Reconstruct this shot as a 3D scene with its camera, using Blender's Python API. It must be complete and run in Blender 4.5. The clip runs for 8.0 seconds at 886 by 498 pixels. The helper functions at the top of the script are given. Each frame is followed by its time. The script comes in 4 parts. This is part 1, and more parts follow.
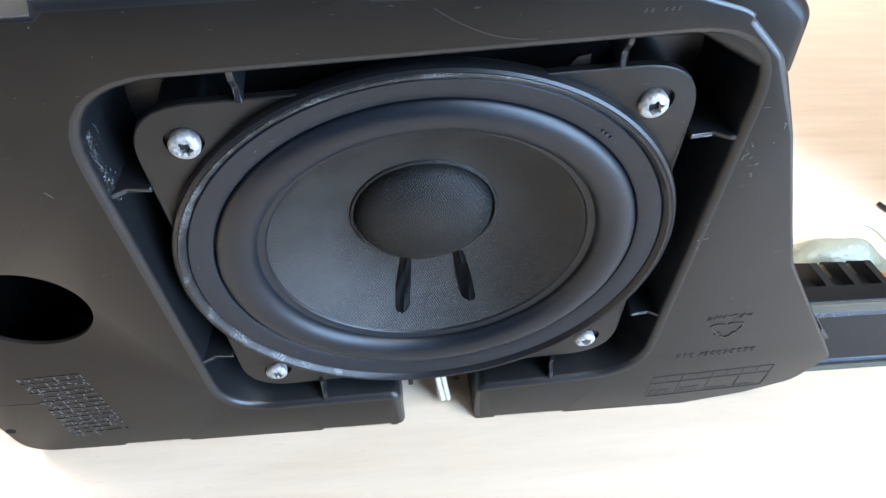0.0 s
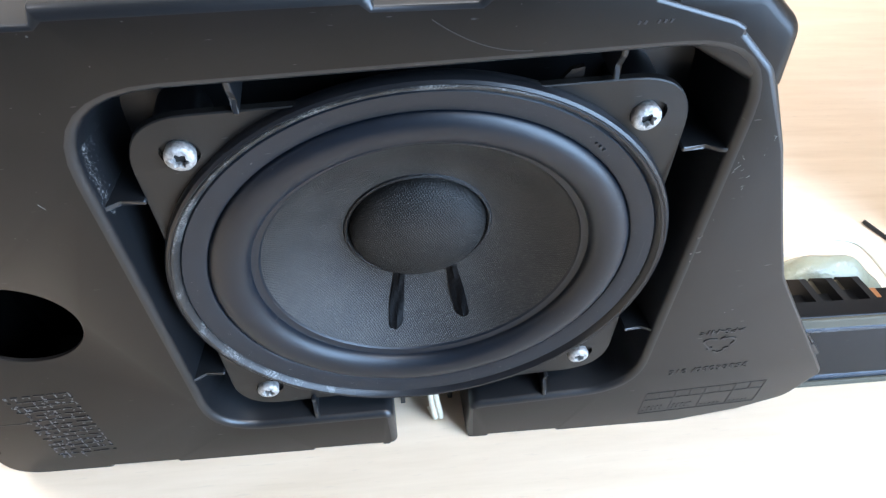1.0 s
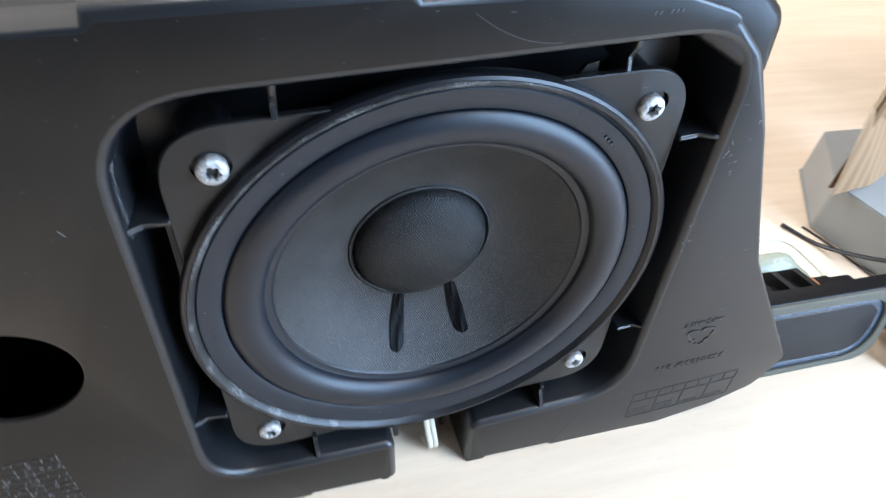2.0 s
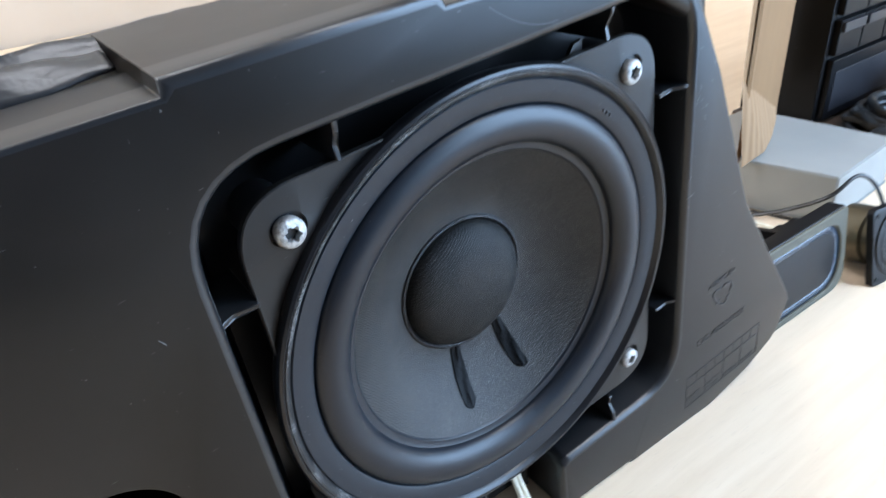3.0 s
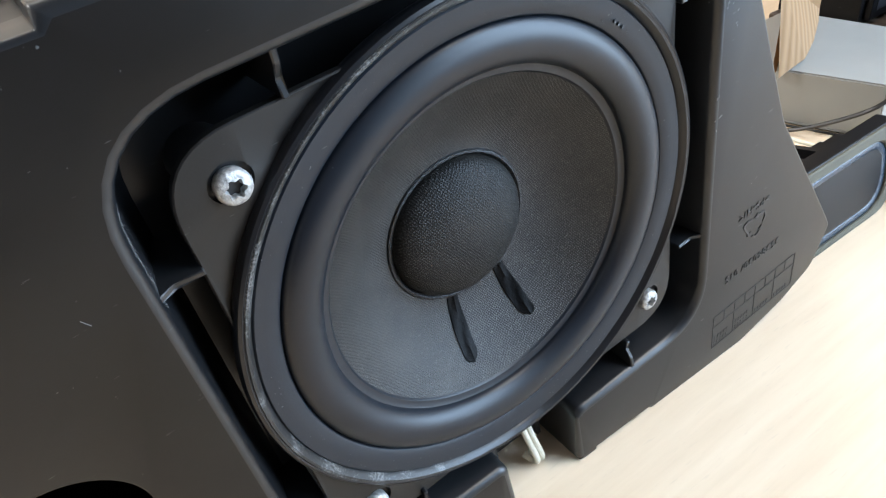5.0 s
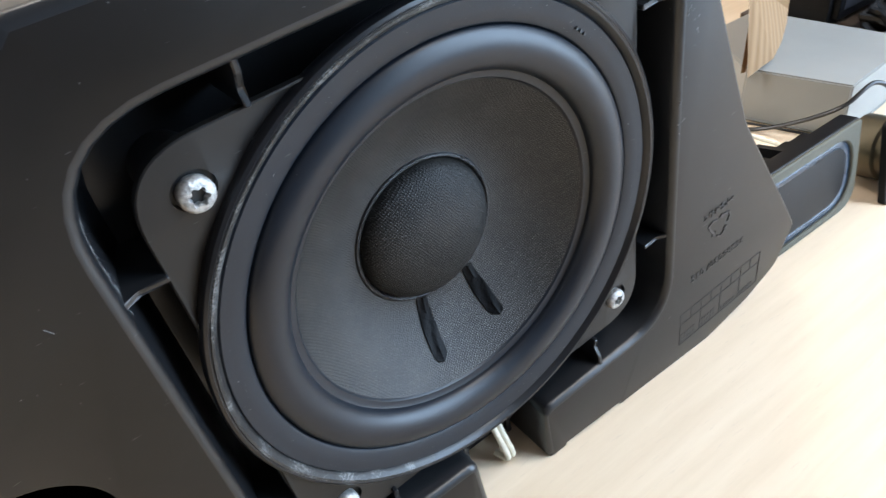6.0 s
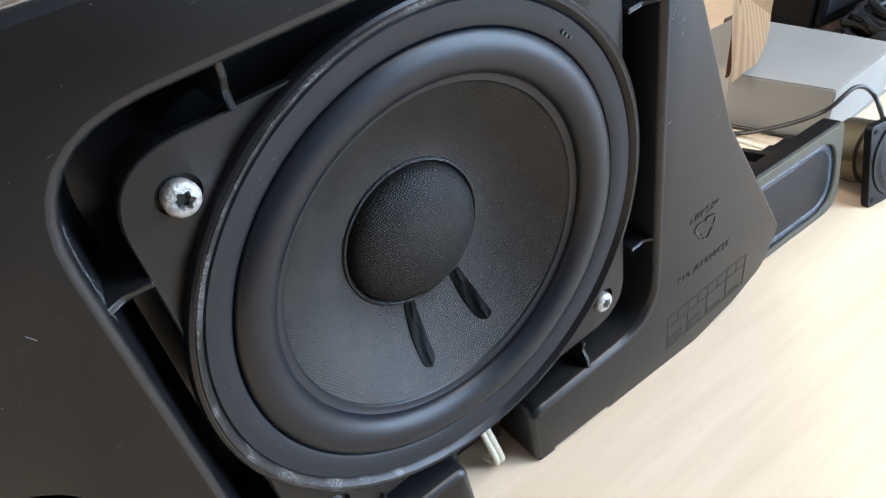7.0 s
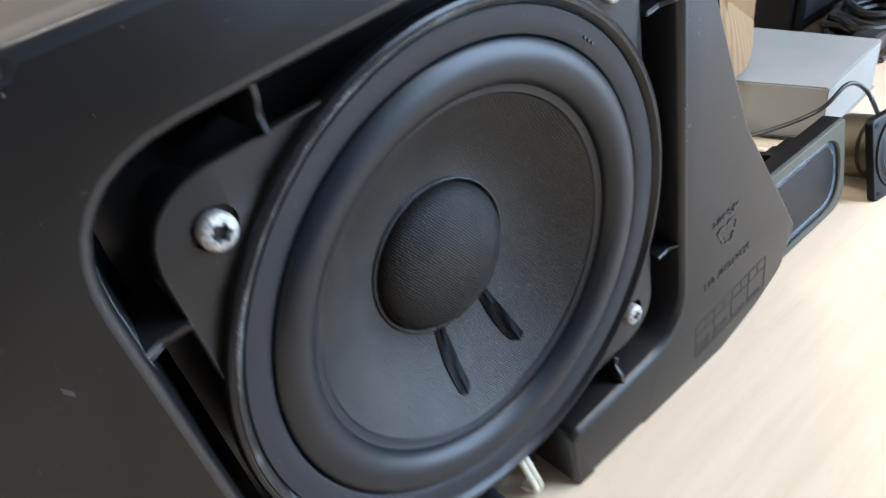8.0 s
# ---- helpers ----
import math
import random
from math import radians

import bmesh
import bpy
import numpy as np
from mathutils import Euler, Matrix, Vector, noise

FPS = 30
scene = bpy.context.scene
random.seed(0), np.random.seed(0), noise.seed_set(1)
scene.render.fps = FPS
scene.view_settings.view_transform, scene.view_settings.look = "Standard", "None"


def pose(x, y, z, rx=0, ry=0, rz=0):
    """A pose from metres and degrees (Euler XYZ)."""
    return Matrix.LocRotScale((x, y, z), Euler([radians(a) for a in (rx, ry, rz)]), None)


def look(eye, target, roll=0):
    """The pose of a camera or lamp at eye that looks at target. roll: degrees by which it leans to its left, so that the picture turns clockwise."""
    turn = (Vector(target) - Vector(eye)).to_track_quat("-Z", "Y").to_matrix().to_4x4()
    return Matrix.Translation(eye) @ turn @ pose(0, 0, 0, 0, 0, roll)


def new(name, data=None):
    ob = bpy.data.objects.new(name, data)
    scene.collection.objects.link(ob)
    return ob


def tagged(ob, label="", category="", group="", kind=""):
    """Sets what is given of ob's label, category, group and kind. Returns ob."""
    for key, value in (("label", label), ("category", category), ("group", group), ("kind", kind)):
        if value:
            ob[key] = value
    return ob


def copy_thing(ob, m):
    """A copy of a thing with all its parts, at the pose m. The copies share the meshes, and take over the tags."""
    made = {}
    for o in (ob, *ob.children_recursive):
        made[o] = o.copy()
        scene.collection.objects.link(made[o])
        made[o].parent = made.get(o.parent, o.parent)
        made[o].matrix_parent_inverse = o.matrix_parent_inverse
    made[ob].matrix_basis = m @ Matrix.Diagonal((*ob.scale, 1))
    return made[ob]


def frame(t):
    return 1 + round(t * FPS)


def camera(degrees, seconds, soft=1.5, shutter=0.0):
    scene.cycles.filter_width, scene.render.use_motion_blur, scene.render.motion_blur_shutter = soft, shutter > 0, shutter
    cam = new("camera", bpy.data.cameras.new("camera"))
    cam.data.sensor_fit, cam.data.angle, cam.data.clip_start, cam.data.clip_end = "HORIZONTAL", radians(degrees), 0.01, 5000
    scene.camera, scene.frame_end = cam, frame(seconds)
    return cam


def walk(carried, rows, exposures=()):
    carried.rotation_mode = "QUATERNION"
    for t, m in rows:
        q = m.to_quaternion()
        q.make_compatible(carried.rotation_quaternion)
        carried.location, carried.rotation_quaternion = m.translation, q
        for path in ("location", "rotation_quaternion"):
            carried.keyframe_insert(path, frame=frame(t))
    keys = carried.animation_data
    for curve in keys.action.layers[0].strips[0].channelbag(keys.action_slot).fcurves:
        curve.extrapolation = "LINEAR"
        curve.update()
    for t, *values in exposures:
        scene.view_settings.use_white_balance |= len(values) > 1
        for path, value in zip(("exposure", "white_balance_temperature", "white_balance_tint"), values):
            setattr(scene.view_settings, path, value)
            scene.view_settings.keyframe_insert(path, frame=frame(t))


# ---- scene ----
from mathutils import bvhtree

cam = camera(63.9, 8.0, soft=1.3, shutter=0.4)
PATH = [
    (0, (-0.02167, -0.11855, 0.25645), (0.2379, 1.0860, -1.3189), 7.11),
    (0.5, (-0.02440, -0.12016, 0.25490), (0.2545, 1.1322, -1.2793), 7.14),
    (1, (-0.02385, -0.12075, 0.25438), (0.2752, 1.1346, -1.2736), 7.87),
    (1.5, (-0.02412, -0.12065, 0.25275), (0.2997, 1.1295, -1.2744), 8.92),
    (1.7, (-0.03266, -0.12286, 0.24814), (0.3728, 1.1507, -1.2397), 10.64),
    (2.8, (-0.10632, -0.12774, 0.22325), (0.9460, 1.2208, -0.8132), 0.56),
    (3, (-0.10344, -0.12568, 0.21451), (0.8658, 1.2931, -0.8091), -4.51),
    (3.5, (-0.08884, -0.11246, 0.20837), (0.7934, 1.2721, -0.9339), -6.14),
    (4, (-0.08497, -0.10891, 0.20079), (0.7801, 1.2320, -1.0049), -6.14),
    (4.5, (-0.08240, -0.11192, 0.20521), (0.7484, 1.2452, -1.0064), -7.37),
    (4.7, (-0.08250, -0.11228, 0.20523), (0.7370, 1.2651, -0.9911), -8.30),
    (5.8, (-0.07972, -0.11470, 0.20954), (0.7297, 1.2412, -1.0178), -7.74),
    (6, (-0.07943, -0.11545, 0.20876), (0.7732, 1.2213, -1.0103), -7.41),
    (6.5, (-0.08001, -0.11443, 0.20802), (0.8146, 1.2024, -1.0026), -6.92),
    (7, (-0.07946, -0.11542, 0.20801), (0.8081, 1.2080, -1.0006), -6.98),
    (7.5, (-0.07926, -0.11507, 0.20775), (0.8120, 1.2050, -1.0018), -6.96),
    (7.8, (-0.08003, -0.11543, 0.20676), (0.8044, 1.2130, -0.9987), -7.43),
    (8, (-0.08649, -0.10442, 0.20345), (0.8754, 1.2253, -0.9396), -10.08),
]
EXPOSURES = [(0, 0.38, 5550, 13), (1.7, 0.38, 5550, 13), (2.8, 0.10, 5550, 12), (3.1, 0.2, 5550, 12), (3.5, 0.55, 5750, 12), (4, 0.28, 5950, 12), (4.6, 0.25, 6050, 12), (6, 0.18, 6100, 13), (7, 0.08, 6150, 14), (8, 0.06, 6000, 14)]
walk(cam, [(t, look(eye, target, roll)) for t, eye, target, roll in PATH], EXPOSURES)

# ---------------------------------------------------------------- light
world = bpy.data.worlds.new("sky")
scene.world = world
world.use_nodes = True
wn = world.node_tree
sky = wn.nodes.new("ShaderNodeTexSky")
sky.sky_type = "NISHITA"
sky.sun_disc = False
sky.sun_elevation, sky.sun_rotation = radians(38), radians(160)
wn.links.new(sky.outputs[0], wn.nodes["Background"].inputs[0])
wn.nodes["Background"].inputs[1].default_value = 0.1


def area_lamp(name, eye, target, w, h, watts, colour):
    d = bpy.data.lights.new(name, "AREA")
    d.shape, d.size, d.size_y, d.energy, d.color = "RECTANGLE", w, h, watts, colour
    ob = new(name, d)
    ob.matrix_world = look(eye, target)
    return ob


area_lamp("window_light", (0.92, -0.80, 0.44), (0.30, 0.0, 0.10), 0.80, 1.46, 48, (0.58, 0.79, 1.0))
# added fill lamps for the table and the grey case; no real fittings
area_lamp("fill_lamp_right", (0.72, -0.42, 1.70), (0.50, -0.30, 0), 0.45, 0.45, 15, (1.0, 0.94, 0.85))
area_lamp("fill_lamp_middle", (0.10, 0.70, 1.70), (0.10, 0.10, 0), 0.45, 0.45, 12, (1.0, 0.94, 0.85))
area_lamp("fill_lamp_back", (-1.05, 0.52, 1.05), (0.20, 0.12, 0), 0.45, 0.45, 15, (1.0, 0.94, 0.85))

# ---------------------------------------------------------------- materials


def mat(name, colour, rough=0.5, metal=0.0, spec=0.5):
    m = bpy.data.materials.new(name)
    m.use_nodes = True
    b = m.node_tree.nodes["Principled BSDF"]
    b.inputs["Base Color"].default_value = (*colour, 1)
    b.inputs["Roughness"].default_value = rough
    b.inputs["Metallic"].default_value = metal
    b.inputs["Specular IOR Level"].default_value = spec
    return m


def nodes_of(m):
    return m.node_tree.nodes, m.node_tree.links, m.node_tree.nodes["Principled BSDF"]


def coords(m, scale=(1, 1, 1), rot=(0, 0, 0)):
    n, l, b = nodes_of(m)
    tc, mp = n.new("ShaderNodeTexCoord"), n.new("ShaderNodeMapping")
    mp.inputs["Scale"].default_value = scale
    mp.inputs["Rotation"].default_value = rot
    l.new(tc.outputs["Object"], mp.inputs[0])
    return mp.outputs[0]


def noise_tex(m, vec, scale, detail=4, rough=0.55):
    n, l, b = nodes_of(m)
    t = n.new("ShaderNodeTexNoise")
    t.inputs["Scale"].default_value, t.inputs["Detail"].default_value, t.inputs["Roughness"].default_value = scale, detail, rough
    l.new(vec, t.inputs["Vector"])
    return t.outputs["Fac"]


def ramp(m, fac, stops):
    n, l, b = nodes_of(m)
    r = n.new("ShaderNodeValToRGB")
    e = r.color_ramp.elements
    while len(e) < len(stops):
        e.new(0.5)
    for k, (p, c) in enumerate(stops):
        e[k].position = p
        e[k].color = (*c, 1) if len(c) == 3 else c
    l.new(fac, r.inputs[0])
    return r.outputs[0]


def mix(m, fac, a, b2, mode="MIX"):
    n, l, b = nodes_of(m)
    x = n.new("ShaderNodeMix")
    x.data_type, x.blend_type = "RGBA", mode
    for k, v in ((0, fac), (6, a), (7, b2)):
        if hasattr(v, "links"):
            l.new(v, x.inputs[k])
        else:
            x.inputs[k].default_value = v if k == 0 else (*v, 1)
    return x.outputs[2]


def bump(m, height, strength, dist, prior=None):
    n, l, b = nodes_of(m)
    k = n.new("ShaderNodeBump")
    k.inputs["Strength"].default_value, k.inputs["Distance"].default_value = strength, dist
    l.new(height, k.inputs["Height"])
    if prior is not None:
        l.new(prior, k.inputs["Normal"])
    l.new(k.outputs[0], b.inputs["Normal"])
    return k.outputs[0]


def put_colour(m, out):
    n, l, b = nodes_of(m)
    l.new(out, b.inputs["Base Color"])


def put_rough(m, fac, lo, hi):
    n, l, b = nodes_of(m)
    r = n.new("ShaderNodeMapRange")
    r.inputs["To Min"].default_value, r.inputs["To Max"].default_value = lo, hi
    l.new(fac, r.inputs[0])
    l.new(r.outputs[0], b.inputs["Roughness"])


def plastic(name, base, rough, grain=0.025, scratch=True, spec=0.5):
    """Moulded black plastic with fine grain, faint smears, and pale scratches."""
    m = mat(name, base, rough, 0.0, spec)
    v = coords(m)
    big = noise_tex(m, v, 22, 5, 0.6)
    fine = noise_tex(m, v, 2600, 2)
    col = ramp(m, big, [(0.3, tuple(c * 0.8 for c in base)), (0.75, tuple(c * 1.3 for c in base))])
    if scratch:
        vs = coords(m, (60, 60, 420), (0.2, 0.5, 0.3))
        s = noise_tex(m, vs, 3.0, 2)
        dust = noise_tex(m, v, 900, 1)
        both = mix(m, 1.0, ramp(m, s, [(0.74, (0, 0, 0)), (0.78, (0.6, 0.6, 0.6))]), ramp(m, dust, [(0.80, (0, 0, 0)), (0.84, (0.7, 0.7, 0.7))]), "ADD")
        col = mix(m, both, col, (0.10, 0.10, 0.095))
    put_colour(m, col)
    put_rough(m, big, rough - 0.06, rough + 0.10)
    bump(m, fine, grain, 0.0004)
    return m


BLACK = plastic("moulded_black_plastic", (0.0088, 0.0071, 0.0059), 0.31, spec=0.23)
SHELL = plastic("black_shell_plastic", (0.0090, 0.0093, 0.0100), 0.34, spec=0.28)
INK = plastic("raised_marking_plastic", (0.012, 0.012, 0.012), 0.45, scratch=False)
SCUFF = mat("scuffed_plastic_edge", (0.16, 0.16, 0.16), 0.6)
STAMP = plastic("worn_embossed_plastic", (0.085, 0.087, 0.092), 0.4, scratch=False)
GLOSS = plastic("polished_moulded_edge", (0.0085, 0.0090, 0.0100), 0.30, 0.02, spec=0.5)
FLANGE = plastic("stamped_flange_black_paint", (0.0078, 0.0066, 0.0056), 0.42, 0.05, spec=0.38)
RUBBER = plastic("black_rubber", (0.0030, 0.0050, 0.0088), 0.36, 0.03, spec=0.42)
RUBBER_EDGE = plastic("dusty_rubber_edge", (0.0046, 0.0074, 0.0120), 0.40, 0.08, spec=0.42)
GASKET = plastic("gloss_black_gasket", (0.008, 0.008, 0.009), 0.28, 0.02, scratch=False, spec=0.38)
GLUE = mat("dry_glue_bead", (0.10, 0.10, 0.10), 0.45)
gv = coords(GLUE)
gl = mix(GLUE, 1.0, noise_tex(GLUE, gv, 1900, 5, 0.7), ramp(GLUE, noise_tex(GLUE, gv, 130, 3), [(0.40, (0.70, 0.70, 0.70)), (0.60, (1.10, 1.10, 1.10))]), "MULTIPLY")
put_colour(GLUE, ramp(GLUE, gl, [(0.49, (0.010, 0.010, 0.010)), (0.66, (0.15, 0.15, 0.145))]))
bump(GLUE, noise_tex(GLUE, gv, 900, 3), 0.4, 0.0004)


def woven(name, base, period, strength, rough, fuzz, spec=0.25):
    """Cloth weave: two crossed wave bands, with loose fibres over it."""
    m = mat(name, base, rough, spec=spec)
    n, l, b = nodes_of(m)
    hs = []
    for ang in (0.55, 0.55 + math.pi / 2):
        w = n.new("ShaderNodeTexWave")
        w.bands_direction = "X"
        w.inputs["Scale"].default_value = 0.314 / period
        w.inputs["Distortion"].default_value = 4.5
        w.inputs["Detail"].default_value = 3
        w.inputs["Detail Scale"].default_value = 2.5
        l.new(coords(m, (1, 1, 1), (0, ang, 0)), w.inputs["Vector"])
        hs.append(w.outputs["Fac"])
    weave = mix(m, 1.0, hs[0], hs[1], "MULTIPLY")
    v = coords(m)
    blot = noise_tex(m, v, 75, 6, 0.75)
    fib = noise_tex(m, coords(m, (1, 1, 2.2), (0, 0.7, 0)), 1300, 3, 0.65)
    col = ramp(m, blot, [(0.36, tuple(c * 0.38 for c in base)), (0.64, tuple(c * 1.6 for c in base))])
    col = mix(m, 0.55, col, mix(m, 1.0, col, ramp(m, weave, [(0.0, (0.25, 0.25, 0.25)), (0.75, (2.2, 2.2, 2.2))]), "MULTIPLY"))
    col = mix(m, ramp(m, fib, [(0.57, (0, 0, 0)), (0.68, (fuzz, fuzz, fuzz))]), col, (0.23, 0.21, 0.19))
    put_colour(m, col)
    k = bump(m, weave, strength, period * 0.5)
    bump(m, fib, strength * 0.6, 0.0003, k)
    return m


CONE = woven("woven_coated_cone", (0.0120, 0.0102, 0.0082), 0.00062, 0.46, 0.50, 0.24, 0.50)
SEAM = mat("tarry_glue_seam", (0.0040, 0.0041, 0.0045), 0.30, 0.0, 0.45)
bump(SEAM, noise_tex(SEAM, coords(SEAM), 800, 4, 0.65), 0.8, 0.0008)
CAP = woven("woven_dust_cap_cloth", (0.0084, 0.0072, 0.0058), 0.00066, 0.50, 0.54, 0.14, 0.28)
TAR = mat("black_lead_sealant", (0.0012, 0.0012, 0.0014), 0.50, 0.0, 0.09)
bump(TAR, noise_tex(TAR, coords(TAR), 700, 3), 0.35, 0.0006)
ZINC = mat("zinc_plated_steel", (0.62, 0.61, 0.58), 0.56, 0.7)
zv = coords(ZINC)
put_colour(ZINC, ramp(ZINC, noise_tex(ZINC, zv, 700, 4), [(0.36, (0.26, 0.255, 0.245)), (0.64, (0.52, 0.51, 0.49))]))
bump(ZINC, noise_tex(ZINC, zv, 1100, 3), 0.8, 0.0004)
SOCKET = mat("dark_screw_socket", (0.05, 0.05, 0.05), 0.5, 0.8)

WOOD = mat("birch_laminate", (0.66, 0.52, 0.38), 0.42)
wv = coords(WOOD, (1.2, 14, 14))
wg = noise_tex(WOOD, wv, 9, 6, 0.6)
wp = noise_tex(WOOD, coords(WOOD, (60, 500, 1)), 1.5, 3)
wc = ramp(WOOD, wg, [(0.3, (0.67, 0.515, 0.35)), (0.55, (0.73, 0.575, 0.405)), (0.75, (0.77, 0.62, 0.45))])
wc = mix(WOOD, ramp(WOOD, wp, [(0.62, (0, 0, 0)), (0.72, (0.35, 0.35, 0.35))]), wc, (0.56, 0.43, 0.31))
put_colour(WOOD, wc)
put_rough(WOOD, wg, 0.36, 0.5)
bump(WOOD, wp, 0.05, 0.0003)

CARD = mat("kraft_cardboard", (0.50, 0.34, 0.19), 0.85)
cn, cl, cb = nodes_of(CARD)
cw = cn.new("ShaderNodeTexWave")
cw.bands_direction = "X"
cw.inputs["Scale"].default_value, cw.inputs["Distortion"].default_value = 38, 4.5
cl.new(coords(CARD, (1, 1, 0.15)), cw.inputs["Vector"])
cg = noise_tex(CARD, coords(CARD, (1, 1, 0.3)), 40, 5)
put_colour(CARD, mix(CARD, cw.outputs["Fac"], ramp(CARD, cg, [(0.3, (0.18, 0.100, 0.040)), (0.7, (0.22, 0.125, 0.055))]), (0.27, 0.165, 0.080)))
bump(CARD, cw.outputs["Fac"], 0.25, 0.0010)
# plain kraft, darker than real board: the carton's shade is put into the colour
KRAFT = mat("shaded_kraft_board", (0.30, 0.20, 0.11), 0.8)
put_colour(KRAFT, ramp(KRAFT, noise_tex(KRAFT, coords(KRAFT, (1, 1, 0.3)), 60, 6, 0.65), [(0.3, (0.175, 0.092, 0.031)), (0.7, (0.210, 0.115, 0.042))]))
bump(KRAFT, noise_tex(KRAFT, coords(KRAFT), 700, 3), 0.12, 0.0005)

GREY = mat("pale_grey_painted_metal", (0.36, 0.375, 0.365), 0.5)
put_colour(GREY, ramp(GREY, noise_tex(GREY, coords(GREY), 30, 4), [(0.3, (0.250, 0.252, 0.236)), (0.7, (0.275, 0.276, 0.258))]))
bump(GREY, noise_tex(GREY, coords(GREY), 1500, 2), 0.06, 0.0004)
DRAWER_BODY = plastic("drawer_unit_black_plastic", (0.003, 0.003, 0.0035), 0.45, spec=0.15)
SMOKE = plastic("smoky_translucent_drawer", (0.0030, 0.0030, 0.0036), 0.35, spec=0.12)
LABEL = plastic("grey_drawer_lip", (0.014, 0.014, 0.017), 0.35, spec=0.3)
# cable black, also used for the shadow line at the grey case's foot
CABLE_AND_SHADOW = mat("black_cable_and_foot_shadow", (0.010, 0.010, 0.010), 0.38)
WHITE_WIRE = mat("cream_wire_jacket", (0.68, 0.63, 0.50), 0.42)
put_colour(WHITE_WIRE, ramp(WHITE_WIRE, noise_tex(WHITE_WIRE, coords(WHITE_WIRE), 300, 3), [(0.3, (0.56, 0.52, 0.40)), (0.7, (0.74, 0.70, 0.58))]))
FOAM = plastic("worn_grey_green_foam_gasket", (0.078, 0.072, 0.050), 0.75, 0.5)
MEMB = plastic("smoky_speaker_membrane", (0.014, 0.029, 0.050), 0.25, 0.02)
BASKET = plastic("black_basket_plastic", (0.0045, 0.0045, 0.0050), 0.38, spec=0.2)
MAGNET = mat("brushed_magnet_can", (0.13, 0.115, 0.08), 0.35, 0.8)
put_rough(MAGNET, noise_tex(MAGNET, coords(MAGNET, (1, 1, 20)), 200, 3), 0.25, 0.5)
COPPER = mat("copper_terminal", (0.72, 0.38, 0.20), 0.3, 1.0)
BAGMAT = mat("frosted_plastic_film", (0.42, 0.44, 0.33), 0.22)
bump(BAGMAT, noise_tex(BAGMAT, coords(BAGMAT), 180, 3), 0.6, 0.002)
BAGMAT.node_tree.nodes["Principled BSDF"].inputs["Transmission Weight"].default_value = 0.35
FILM = mat("crumpled_dark_film", (0.016, 0.0165, 0.018), 0.34, 0.0, 0.35)
bump(FILM, noise_tex(FILM, coords(FILM), 120, 3, 0.6), 0.25, 0.002)
PLASTER = mat("wall_plaster", (0.42, 0.42, 0.42), 0.9)
put_colour(PLASTER, ramp(PLASTER, noise_tex(PLASTER, coords(PLASTER), 6, 5), [(0.3, (0.39, 0.39, 0.39)), (0.7, (0.45, 0.45, 0.45))]))
# dark grey for the unseen front wall, chosen to keep panel reflections dim
DIM = mat("darkened_unseen_wall", (0.17, 0.17, 0.175), 0.85)
put_colour(DIM, ramp(DIM, noise_tex(DIM, coords(DIM), 5, 5), [(0.3, (0.085, 0.085, 0.088)), (0.7, (0.105, 0.105, 0.108))]))
BEIGE = mat("beige_wall_paint", (0.62, 0.53, 0.42), 0.85)
put_colour(BEIGE, ramp(BEIGE, noise_tex(BEIGE, coords(BEIGE), 5, 5), [(0.3, (0.58, 0.49, 0.38)), (0.7, (0.66, 0.57, 0.46))]))
# dark blue-grey for the unseen floor, chosen to dim reflections in rubber and panel
FLOOR = mat("darkened_unseen_floor", (0.05, 0.06, 0.08), 0.95)
put_colour(FLOOR, ramp(FLOOR, noise_tex(FLOOR, coords(FLOOR, (1, 8, 1)), 5, 5), [(0.3, (0.042, 0.051, 0.068)), (0.7, (0.056, 0.068, 0.09))]))
DARKWOOD = mat("dark_brown_wood", (0.05, 0.03, 0.02), 0.5)
put_colour(DARKWOOD, ramp(DARKWOOD, noise_tex(DARKWOOD, coords(DARKWOOD, (1, 1, 10)), 20, 4), [(0.3, (0.035, 0.022, 0.014)), (0.7, (0.065, 0.04, 0.026))]))
DEBRIS = mat("brown_crumb", (0.16, 0.10, 0.05), 0.9)
PALE = mat("pale_upright_profile", (0.42, 0.41, 0.39), 0.5)

# ---------------------------------------------------------------- mesh helpers


def part(name, bm, material, parent=None, label="", smooth=30):
    """Links a bmesh as one mesh object, under a thing or a part."""
    bmesh.ops.recalc_face_normals(bm, faces=bm.faces[:])
    if smooth:
        for f in bm.faces:
            f.smooth = True
        for e in bm.edges:
            if len(e.link_faces) == 2 and e.calc_face_angle(0) > radians(smooth):
                e.smooth = False
    me = bpy.data.meshes.new(name)
    bm.to_mesh(me)
    bm.free()
    me.materials.append(material)
    ob = new(name, me)
    if parent is not None:
        ob.parent = parent
    if label:
        ob["label"] = label
    return ob


def thing(name, m, label, category, group=""):
    ob = new(name)
    ob.empty_display_size = 0.01
    ob.matrix_world = m
    return tagged(ob, label, category, group)


def box_bm(lo, hi, bevel=0.0, seg=2, m=None):
    bm = bmesh.new()
    bmesh.ops.create_cube(bm, size=1)
    for v in bm.verts:
        v.co = Vector([(a + b) / 2 + c * (b - a) for a, b, c in zip(lo, hi, v.co)])
    if bevel:
        bmesh.ops.bevel(bm, geom=bm.edges[:], offset=bevel, segments=seg, affect="EDGES", profile=0.5)
    if m is not None:
        bmesh.ops.transform(bm, matrix=m, verts=bm.verts[:])
    return bm


